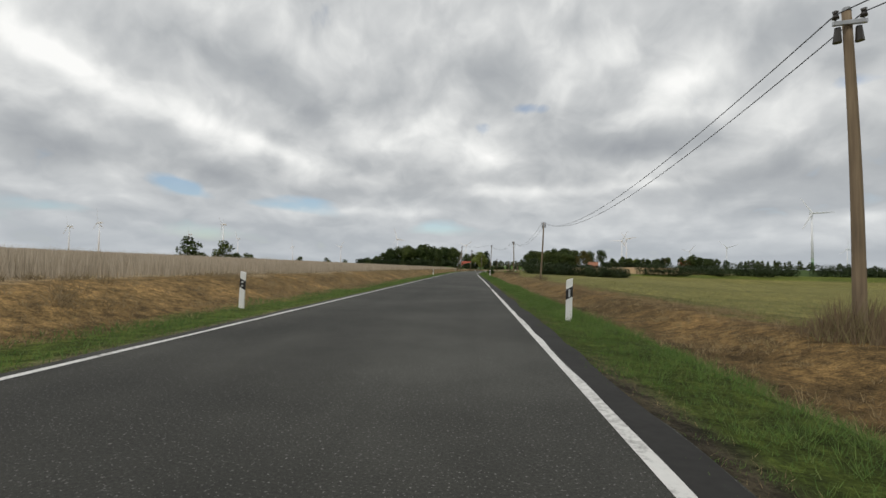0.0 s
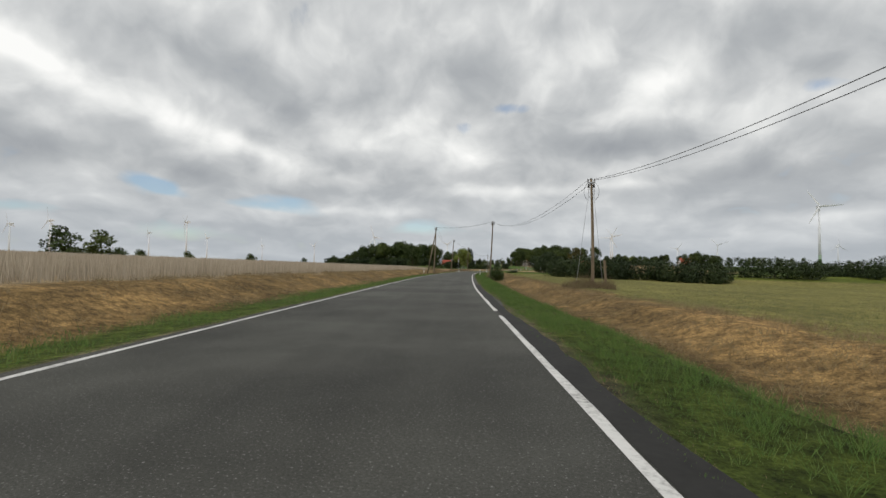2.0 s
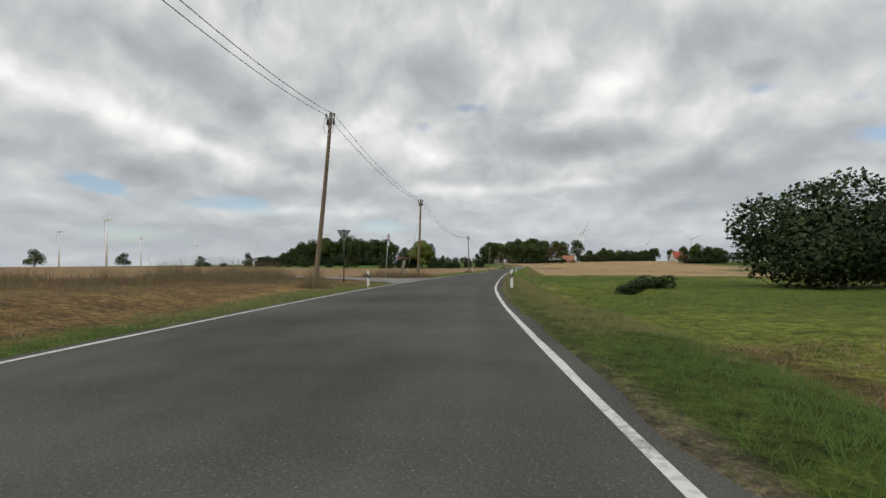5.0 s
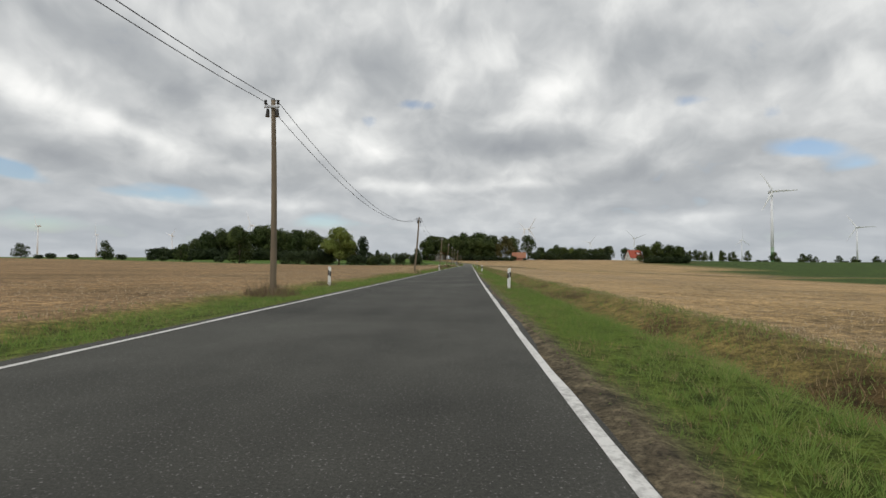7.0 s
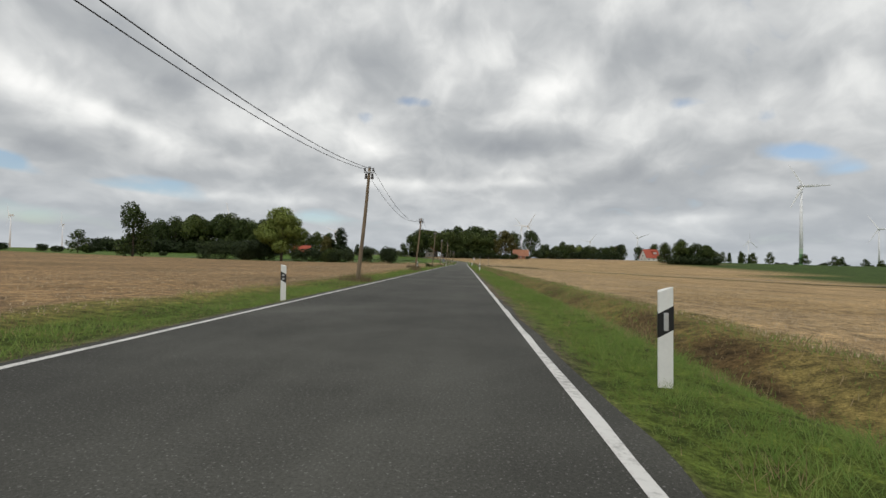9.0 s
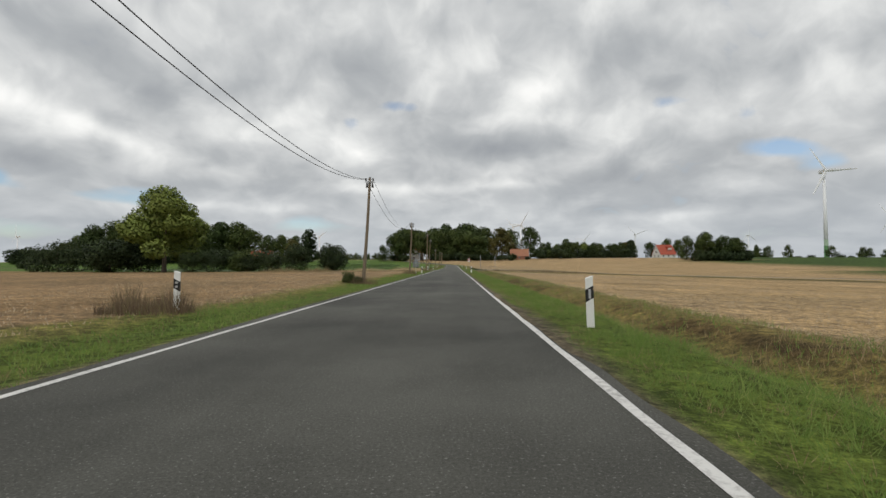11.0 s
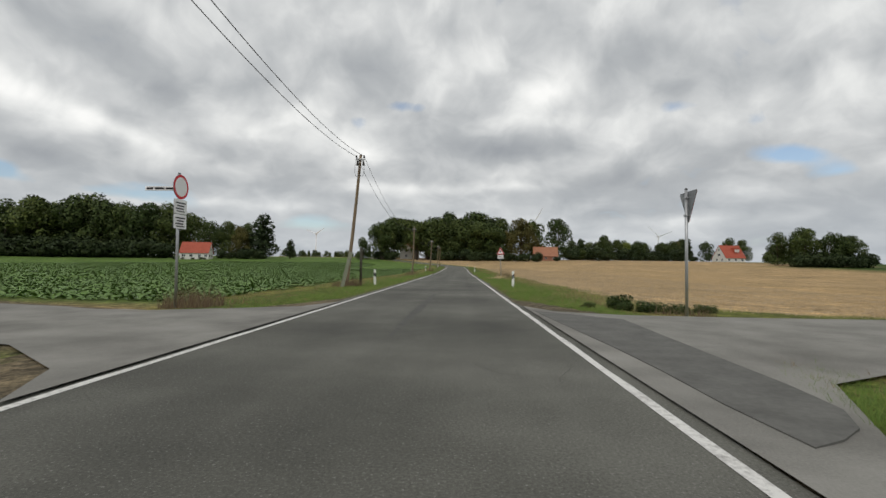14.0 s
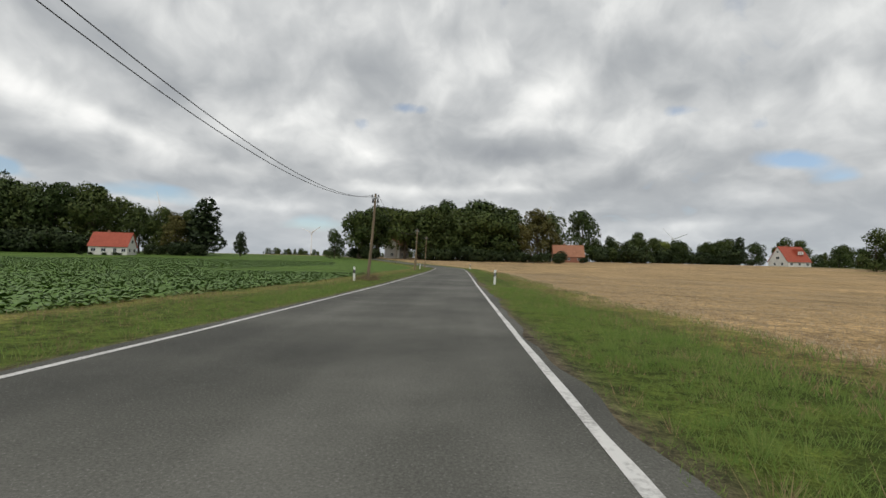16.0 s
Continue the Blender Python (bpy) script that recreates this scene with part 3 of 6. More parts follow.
def make_ground():
    us = [-3600, -2400, -1600, -1100, -800, -600, -450, -350, -270, -210, -165, -130, -105, -85, -70, -58, -48, -40, -33, -27, -22.5, -19, -16.5, -14.5, -13]
    us += list(np.arange(-12, -3.0, 0.3)) + [-2.9, -2.2, 0, 2.2, 2.7] + list(np.arange(2.75, 12, 0.27))
    us += [12.5, 13.5, 15, 17, 19.5, 23, 27, 33, 40, 48, 58, 70, 85, 105, 130, 165, 210, 270, 350, 450, 600, 800, 1100, 1600, 2400, 3600]
    ys = [-3500, -2000, -1200, -700, -450, -320, -240, -190, -160, -145] + list(np.arange(-138, 470, 0.7)) + list(np.arange(470, 720, 5.0)) + [740, 770, 810, 860, 930, 1020, 1150, 1350, 1650, 2100, 2700, 3500, 4400]
    U, Y = np.meshgrid(np.array(us, float), np.array(ys, float))
    Z = land(U, Y)
    X = mid_x(Y) + U
    co = np.stack([X, Y, Z], -1).reshape(-1, 3)
    r, c = U.shape
    i = np.arange(r * c).reshape(r, c)
    quads = np.stack([i[:-1, :-1], i[:-1, 1:], i[1:, 1:], i[1:, :-1]], -1).reshape(-1, 4)
    me = bpy.data.meshes.new("ground")
    me.from_pydata(co.tolist(), [], quads.tolist())
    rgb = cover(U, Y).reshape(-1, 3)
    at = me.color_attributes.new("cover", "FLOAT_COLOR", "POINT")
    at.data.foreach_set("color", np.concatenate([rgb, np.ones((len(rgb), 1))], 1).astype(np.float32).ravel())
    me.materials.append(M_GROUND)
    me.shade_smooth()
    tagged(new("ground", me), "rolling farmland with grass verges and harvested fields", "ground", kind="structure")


def ribbon(name, ys, left, right, z, mat, parent=None, cols=2):
    """A strip along the road between two offsets (arrays over ys); z above the road's own height."""
    ys = np.asarray(ys, float)
    k = np.linspace(0, 1, cols)
    U = np.asarray(left)[:, None] * (1 - k) + np.asarray(right)[:, None] * k
    Y = ys[:, None] + 0 * U
    co = np.stack([mid_x(Y) + U, Y, rise(Y) + z], -1).reshape(-1, 3)
    r, c = U.shape
    i = np.arange(r * c).reshape(r, c)
    quads = np.stack([i[:-1, :-1], i[:-1, 1:], i[1:, 1:], i[1:, :-1]], -1).reshape(-1, 4)
    me = bpy.data.meshes.new(name)
    me.from_pydata(co.tolist(), [], quads.tolist())
    uv = me.uv_layers.new(name="UVMap")
    flat = np.stack([U, Y], -1).reshape(-1, 2)
    uv.data.foreach_set("uv", flat[quads.ravel()].astype(np.float32).ravel())
    me.materials.append(mat)
    ob = new(name, me)
    if parent:
        ob.parent = parent
    return ob


def make_road():
    ys = np.concatenate([np.arange(-420, -140, 5.0), np.arange(-140, 470, 0.3), np.arange(470, 700, 2.0)])
    w = half(ys)
    ragged = (value_noise(ys, 0 * ys, 1.1, 11) - 0.5) * 0.16 + (value_noise(ys, 0 * ys, 5.0, 12) - 0.5) * 0.2
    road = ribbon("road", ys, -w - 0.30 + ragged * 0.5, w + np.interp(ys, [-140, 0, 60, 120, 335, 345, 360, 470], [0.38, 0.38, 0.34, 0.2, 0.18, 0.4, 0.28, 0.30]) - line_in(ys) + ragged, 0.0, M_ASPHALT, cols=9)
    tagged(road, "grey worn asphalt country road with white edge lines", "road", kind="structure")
    k = ys[(ys > -141) & (ys < -24)]
    frayed = (value_noise(k, 0 * k, 0.8, 15) - 0.5) * 0.1 + (value_noise(k, 0 * k, 4.0, 16) - 0.5) * 0.12
    strip = ribbon("edge_strip", k, half(k) - line_in(k) + 0.115, half(k) - line_in(k) + 0.44 + frayed, 0.003, M_STRIP, road)
    tagged(strip, "dark crumbling tarmac outside the line")
    jag = (value_noise(ys, 0 * ys, 0.9, 13) - 0.5) * 0.03
    chipped = smooth(ys, 296, 300) * (1 - smooth(ys, 318, 324)) + smooth(ys, 85, 88) * (1 - smooth(ys, 95, 99))
    eaten = (chipped + 0.6 * smooth(ys, -109, -107) * (1 - smooth(ys, -101, -99))) * np.clip(value_noise(ys, 0 * ys, 0.7, 14) * 0.7 + rng.uniform(0, 1, len(ys)) * 0.9 - 0.5, 0, 1) * np.where(ys > 200, 0.075, 0.045)
    line = ribbon("edge_line", ys, -w - 0.105 - jag, -w, 0.004, M_LINE, road)
    tagged(line, "white painted edge line")
    # the right line, with the stretches where it has broken away
    start = ys[0]
    for y0, y1 in ((-103.9, -103.3), (-102.6, -102.1), (-101.4, -101.1), (-44.6, -43.8), (329.9, 330.6), (1e4, 1e4)):
        k = (ys >= start) & (ys <= y0)
        inner = w[k] - line_in(ys[k])
        line = ribbon("edge_line", ys[k], inner, inner + 0.105 + jag[k] - eaten[k], 0.004, M_LINE, road)
        tagged(line, "worn white painted edge line")
        start = y1


def make_marks():
    """Cracked joint along the middle, further cracks, and a skid mark."""
    road = bpy.data.objects["road"]
    def streak(name, y0, y1, u0, u1, wide, mat, label, step=0.25, wob=0.05, seed=0):
        ys = np.arange(y0, y1, step)
        k = (ys - y0) / (y1 - y0)
        u = u0 + (u1 - u0) * k + (value_noise(ys, 0 * ys, 0.8, seed) - 0.5) * wob * 2 + (value_noise(ys, 0 * ys, 3.1, seed + 1) - 0.5) * wob * 3
        w = wide * (0.35 + 0.65 * np.sin(np.pi * np.clip(k, 0.02, 0.98))) * (0.6 + 0.8 * value_noise(ys, 0 * ys, 0.5, seed + 2))
        tagged(ribbon(name, ys, u - w / 2, u + w / 2, 0.003, mat, road), label)
    streak("skid_mark", 350.5, 362.2, -0.2, -0.08, 0.2, M_SKID, "dark tyre skid mark", 0.4, 0.01, 60)
    for i, (y0, y1, u0, u1) in enumerate(((-44, -34, -0.15, -0.05), (-33, -24, -0.05, 0.05), (-22, -9, 0.0, 0.1), (-36, -31, 0.9, 1.2), (62, 66, 0.4, 0.2), (306, 309, 2.2, 2.5), (340, 346, 2.0, 2.6), (357, 361, 2.2, 2.4))):
        streak("crack", y0, y1, u0, u1, 0.014, M_CRACK, "dark crack in the asphalt", 0.25, 0.07, 70 + i)


def make_cracks():
    """A seam across the road and a net of fine cracks where the surface has aged."""
    road = bpy.data.objects["road"]
    r = np.random.default_rng(61)

    def crack(pts, wide, label):
        pts = np.array(pts)
        n = len(pts)
        d = np.gradient(pts, axis=0)
        d /= np.maximum(np.linalg.norm(d, axis=1, keepdims=True), 1e-6)
        w = wide * r.uniform(0.4, 1.0, n) * np.sin(np.pi * np.linspace(0.06, 0.94, n)) ** 0.5
        off = np.stack([-d[:, 1], d[:, 0]], -1) * w[:, None] / 2
        co = [(*p, float(rise(p[1])) + 0.003) for p in np.concatenate([pts - off, pts + off])]
        me = bpy.data.meshes.new("crack")
        me.from_pydata(co, [], [(i, i + 1, n + i + 1, n + i) for i in range(n - 1)])
        me.materials.append(M_CRACK)
        ob = new("crack", me)
        ob.parent = road
        tagged(ob, label)

    def wander(x, y, a, n, step):
        pts = [(x, y)]
        for _ in range(n):
            a += r.normal(0, 0.22)
            pts.append((pts[-1][0] + math.cos(a) * step, pts[-1][1] + math.sin(a) * step))
        return pts
    seam = [(x + r.normal(0, 0.02), -38.6 + 0.63 * (x - 12.9) - 0.035 * (x - 12.9) ** 2 + r.normal(0, 0.03)) for x in np.linspace(12.9, 18.6, 40)]
    crack(seam, 0.014, "dark seam across the asphalt")
    for y0, y1, count, lo, hi in ((-46, -14, 46, -1.9, 2.5), (60, 84, 12, 0.4, 2.6), (96, 130, 12, -1.0, 2.5), (300, 350, 26, -0.6, 2.4), (352, 364, 10, 1.2, 2.4)):
        for _ in range(count):
            y = r.uniform(y0, y1)
            across = r.uniform(0, 1) < 0.55
            crack(wander(float(mid_x(y)) + r.uniform(lo, hi), y, r.normal(0, 0.4) if across else r.normal(1.57, 0.3), int(r.integers(5, 12)), 0.10), 0.008, "fine crack in the asphalt")


def make_lanes():
    """Side lanes of bleached asphalt: one leaves to the left, one crosses the road."""
    def lane(name, pts, label):
        me = bpy.data.meshes.new(name)
        co, quads = [], []
        for (u0, y0), (u1, y1) in pts:
            for k in np.linspace(0, 1, 5):
                u, y = u0 + (u1 - u0) * k, y0 + (y1 - y0) * k
                co.append((float(mid_x(y)) + u, y, float(land(np.array([u]), np.array([y]))[0]) + 0.03))
        for i in range(len(pts) - 1):
            for j in range(4):
                a = i * 5 + j
                quads.append((a, a + 1, a + 6, a + 5))
        me.from_pydata(co, [], quads)
        me.materials.append(M_OLD)
        tagged(new(name, me), label, "road", kind="structure")
    lane("side_road", [((-3.3, 84.0), (-3.3, 99.5)), ((-4.8, 86.8), (-4.6, 98.6)), ((-6.8, 89.5), (-7, 99.3)), ((-10, 93.8), (-9.5, 101)), ((-14.4, 98.4), (-11.9, 103)), ((-22, 104), (-20, 108.8)), ((-45, 122), (-43, 127)), ((-90, 156), (-88, 161))], "bleached asphalt farm lane leaving the road")
    lane("side_road", [((-2.70, 346.5), (-2.70, 357.3)), ((-3.4, 347.8), (-3.4, 355.6)), ((-5.2, 349.2), (-5.2, 355.2)), ((-7, 349.6), (-7, 354.8)), ((-12, 350.6), (-12, 355.4)), ((-40, 360.5), (-40, 365.4)), ((-120, 392), (-120, 397))], "bleached asphalt lane joining at the crossing")
    lane("side_road", [((2.74, 344.0), (2.74, 356.6)), ((3.4, 345.4), (3.4, 355.2)), ((4.9, 348.0), (4.9, 354.8)), ((7.0, 349.0), (7.0, 354.5)), ((12, 349.2), (12, 354.2)), ((40, 348), (40, 353)), ((150, 343), (150, 348))], "bleached asphalt lane joining at the crossing")
    # newer slab of tarmac laid over the mouth of the lane
    outline = [(2.2, 355.1), (3.85, 353.4), (3.62, 350.4), (3.42, 347.6), (3.3, 346.8), (3.05, 346.35), (2.74, 346.1), (2.44, 345.95), (2.40, 346.9), (2.44, 348.2), (2.42, 349.7), (2.3, 352.4)]
    bm = bmesh.new()
    top = [bm.verts.new((x, y, float(land(np.array([x - mid_x(y)]), np.array([y]))[0]) + 0.046)) for x, y in outline]
    low = [bm.verts.new(v.co - Vector((0, 0, 0.05))) for v in top]
    bm.faces.new(top[::-1])
    for i in range(len(top)):
        k = (i + 1) % len(top)
        bm.faces.new((top[i], top[k], low[k], low[i]))
    bmesh.ops.recalc_face_normals(bm, faces=bm.faces[:])
    tagged(part("tarmac_patch", bm, M_PATCH), "grey tarmac patch over the mouth of the lane", "road", kind="structure")


make_ground()
make_road()
make_marks()
make_cracks()
make_lanes()


# ---- grass, crops ----
def blades(name, u, y, height, width, lean, mat, label, category, toward=None):
    """Single tapering blades standing on the land; toward gives the way that each leans."""
    n = len(u)
    z = land(u, y) - 0.015
    x = mid_x(y) + u
    a = rng.uniform(0, 2 * np.pi, n)
    dx, dy = np.cos(a) * width / 2, np.sin(a) * width / 2
    b = rng.uniform(0, 2 * np.pi, n) if toward is None else toward
    l = lean * rng.uniform(0.2, 1.0, n) * height
    v = np.empty((n, 3, 3))
    v[:, 0] = np.stack([x - dx, y - dy, z], -1)
    v[:, 1] = np.stack([x + dx, y + dy, z], -1)
    v[:, 2] = np.stack([x + np.cos(b) * l, y + np.sin(b) * l, z + height], -1)
    v, nrm = faced(v, np.stack([-0.6 * np.sign(u), np.full(n, -0.8), np.full(n, 0.15)], -1), np.array([[0.0, 0.0, 1.0]]), 0.5)
    return soup(name, v.reshape(-1, 3), 3, mat, label, category, normals=nrm)


def tufts(name, u, y, height, k, spread, width, lean, mat, label):
    """Clumps of k blades that spring from one root and fall outwards."""
    n = len(u) * k
    a = rng.uniform(0, 2 * np.pi, n)
    r = np.abs(rng.normal(0, spread, n))
    u, y, height = np.repeat(u, k) + np.cos(a) * r, np.repeat(y, k) + np.sin(a) * r, np.repeat(height, k) * rng.uniform(0.35, 1.1, n)
    keep = np.abs(u) > half(y) + 0.24 - np.where(u > 0, line_in(y), 0)
    return blades(name, u[keep], y[keep], height[keep], width, lean, mat, label, "grass", (a + rng.normal(0, 0.5, n))[keep])


def scatter(n, y0, y1, d0, d1, side, clump=0.0, seed=0, power=1.0):
    """Random (u, y) at distances d0..d1 outside the edge line, in tufts where clump > 0, off the lanes."""
    y = rng.uniform(y0, y1, n)
    d = d0 + (d1 - d0) * rng.uniform(0, 1, n) ** power
    u = side * (half(y) + d - (0.8 * line_in(y) if side > 0 else 0.0))
    keep = side_road(u, y) < 0.3
    if clump:
        k = value_noise(u, y, 0.5, seed) * 0.55 + value_noise(u, y, 2.6, seed + 1) * 0.45
        keep &= (side < 0) | (d > 0.85) | (y < 177) | (y > 185)
        keep &= rng.uniform(0, 1, n) < np.clip((k - 0.5) * 3.5 / clump * 0.5 + 0.5, 0.12, 1)
    return u[keep], y[keep]


def make_verges():
    def h(u, y, lo, hi, s):
        return lo + (hi - lo) * value_noise(u, y, 1.3, s) * rng.uniform(0.5, 1.1, len(u))
    for y0, y1, n, mat, label in ((-132, 62, 310000, M_LUSH, "lush green roadside grass"), (62, 104, 70000, M_MEADOW, "olive roadside grass mixed with dry stalks"), (104, 430, 640000, M_GRASS, "short roadside grass, green with dry tufts")):
        u, y = scatter(n, y0, y1, 0.30, 2.7, 1, 2.4, 21, 1.2)
        d = u - half(y)
        tall = 0.035 + 0.16 * value_noise(u, y, 0.9, 22) ** 1.5 * rng.uniform(0.4, 1.15, len(u)) + 0.10 * smooth(value_noise(u, y, 2.2, 47), 0.62, 0.85) * rng.uniform(0.2, 1, len(u))
        sel = rng.uniform(0, 1, len(u)) < 0.5
        blades("verge_grass", u[sel], y[sel], (tall * (0.4 + 0.6 * smooth(d, 0.4, 1.2)))[sel], 0.008, 1.3, mat, label, "grass")
        u, y = scatter(n // 14, y0, y1, 0.42, 2.9, 1, 1.4, 121, 1.0)
        d = u - half(y)
        tall = (0.09 + 0.24 * value_noise(u, y, 1.1, 122) ** 1.6 * rng.uniform(0.5, 1.2, len(u))) * (0.35 + 0.65 * smooth(d, 0.35, 1.1))
        tall = tall * np.interp(y, [58, 66, 100, 108], [1, 0.5, 0.5, 1])
        tufts("grass_tufts", u, y, tall, 20, 0.055, 0.0062, 1.05, mat, label + ", in tufts")
        u, y = scatter(n // 3, y0, y1, 0.33, 2.5, -1, 1.8, 23)
        d = -u - half(y)
        tall = 0.04 + 0.2 * value_noise(u, y, 1.1, 24) ** 1.3 * rng.uniform(0.4, 1.15, len(u))
        blades("verge_grass", u, y, tall * (0.45 + 0.55 * smooth(d, 0.4, 1.2)), 0.016, 1.0, mat, label + " beyond the far line", "grass")
    # dry grass on banks and ditch sides
    u, y = scatter(100000, -132, 62, 2.2, 7.2, 1, 0.8, 25)
    sel = rng.uniform(0, 1, len(u)) < 0.2
    tufts("dry_bank_grass", u[sel], y[sel], h(u[sel], y[sel], 0.08, 0.34, 26), 14, 0.10, 0.010, 1.3, M_DRY, "brown dried grass lying on the ditch bank")
    u, y = scatter(80000, -132, 62, 1.8, 5.8, -1, 0.8, 27)
    sel = rng.uniform(0, 1, len(u)) < 0.18
    tufts("dry_bank_grass", u[sel], y[sel], h(u[sel], y[sel], 0.08, 0.32, 28), 12, 0.10, 0.013, 1.3, M_DRY, "brown dried grass lying below the crop")
    u, y = scatter(95000, 60, 108, 2.4, 26, -1, 0.6, 29)
    far = smooth(-u, 9, 15)
    clumped = smooth(value_noise(u, y, 2.4, 48) * 0.65 + value_noise(u, y, 0.8, 148) * 0.35, 0.42, 0.75)
    blades("tall_dry_grass", u, y, h(u, y, 0.05, 0.22, 30) * (1 - far) + far * (0.1 + (0.9 + 1.2 * smooth(y, 78, 84) * (1 - smooth(y, 96, 99))) * clumped * rng.uniform(0.3, 1.0, len(u))), 0.014 + 0.008 * far, 0.6, M_WEED, "tall dry grass and weeds round the pole", "grass")
    for side, y0, y1, d0, d1, n, s in ((1, 122, 345, 2.2, 5.4, 150000, 31), (1, 357, 470, 2.4, 5.0, 70000, 33), (-1, 104, 345, 2.0, 3.6, 34000, 35), (-1, 357, 470, 2.4, 5.4, 40000, 37)):
        u, y = scatter(n, y0, y1, d0, d1, side, 0.8, s)
        m = rng.uniform(0, 1, len(u)) < 0.5
        blades("mixed_grass", u[m], y[m], h(u[m], y[m], 0.05, 0.24, s), 0.014, 0.9, M_GRASS, "rough grass at the field's edge", "grass")
        blades("dry_edge_grass", u[~m], y[~m], h(u[~m], y[~m], 0.05, 0.28, s + 1), 0.012, 0.8, M_DRY, "bleached grass stalks at the field's edge", "grass")
    # low green growth in the wet hollow past the bend
    u, y = scatter(110000, 66, 122, 2.6, 18, 1, 0.9, 39, 1.3)
    blades("meadow_grass", u, y, h(u, y, 0.04, 0.15, 40), 0.018, 0.8, M_LUSH, "short green meadow grass in a hollow", "grass")
    u, y = scatter(70000, -132, 56, 7, 26, 1, 0.5, 41, 1.5)
    blades("meadow_grass", u, y, h(u, y, 0.06, 0.22, 42), 0.03, 0.8, M_MEADOW, "yellowing green meadow beyond the ditch", "grass")
    # dry tufts among the green
    for side, n, s in ((1, 11000, 131), (-1, 4000, 133)):
        u, y = scatter(n, 104, 430, 0.5, 3.4, side, 0.5, s)
        tufts("dry_tufts", u, y, 0.07 + 0.22 * value_noise(u, y, 1.4, s + 1) * rng.uniform(0.4, 1.1, len(u)), 11, 0.06, 0.006, 0.9, M_DRY, "withered tufts among the verge grass")
    u, y = rng.uniform(5.5, 26, 5200), rng.normal(346.3, 0.7, 5200)
    keep = side_road(u, y) < 0.3
    u, y = u[keep], y[keep]
    blades("lane_weeds", u, y, 0.08 + 0.7 * smooth(value_noise(u, y, 1.2, 135), 0.35, 0.9) * rng.uniform(0.3, 1.0, len(u)), 0.016, 0.5, M_WEED, "brown weeds along the crossing lane", "weeds")
    # tall clump before the crossing
    u, y = scatter(42000, 334, 347, 3.4, 34, -1, 0.6, 43)
    far = smooth(-u, 15, 20)
    blades("tall_dry_grass", u, y, h(u, y, 0.05, 0.36, 44) + far * 1.1 * smooth(value_noise(u, y, 2.2, 56), 0.45, 0.85) * rng.uniform(0.3, 1, len(u)), 0.022, 0.5, M_DRY, "tall dry grass below the hedge", "grass")
    spots = ((-6.9, 336.4, 0.5, 0.8, 120, 0.6), (-7.2, 339.2, 0.5, 0.7, 160, 0.75), (-9.4, 341.8, 0.9, 1.2, 480, 0.95), (-7.2, 344.9, 0.9, 1.0, 520, 0.9), (-12.5, 343.5, 1.4, 1.2, 450, 0.6), (-17.0, 343.0, 1.6, 1.2, 500, 0.9))
    y = np.concatenate([rng.normal(c[1], c[3], c[4]) for c in spots])
    u = np.concatenate([rng.normal(c[0], c[2], c[4]) for c in spots]) - mid_x(y)
    tall = np.concatenate([np.full(c[4], c[5]) for c in spots]) * rng.uniform(0.55, 1.05, len(u))
    keep = (side_road(u, y) < 0.3) & (u < -half(y) - 1.9)
    tufts("tall_blond_grass", u[keep], y[keep], tall[keep], 9, 0.07, 0.012, 0.3, M_BLOND, "tall bleached grass beside the crossing")
    y = rng.normal(179.3, 0.5, 170)
    u = rng.normal(-7.45, 0.38, 170) - mid_x(y)
    tufts("tall_blond_grass", u, y, rng.uniform(0.4, 0.95, 170), 9, 0.06, 0.014, 0.45, M_BLOND, "clump of bleached grass beside a pole")
    y = rng.uniform(388.5, 398.6, 420)
    u = np.interp(y, [388.5, 392, 398.5], [4.15, 4.8, 5.7]) + rng.normal(0, 0.28, 420) - mid_x(y)
    tufts("straw_clumps", u, y, rng.uniform(0.18, 0.48, 420), 9, 0.06, 0.010, 0.7, M_BLOND, "bleached straw standing in the verge")
    # thin dry fringe by the tarmac
    for side, n in ((1, 60000), (-1, 26000)):
        u, y = scatter(n, -132, 470, 0.4, 0.85, side, 0.8, 45)
        blades("dry_fringe", u, y, h(u, y, 0.02, 0.09, 46), 0.006, 1.3, M_DRY, "short withered grass fringing the tarmac", "grass")


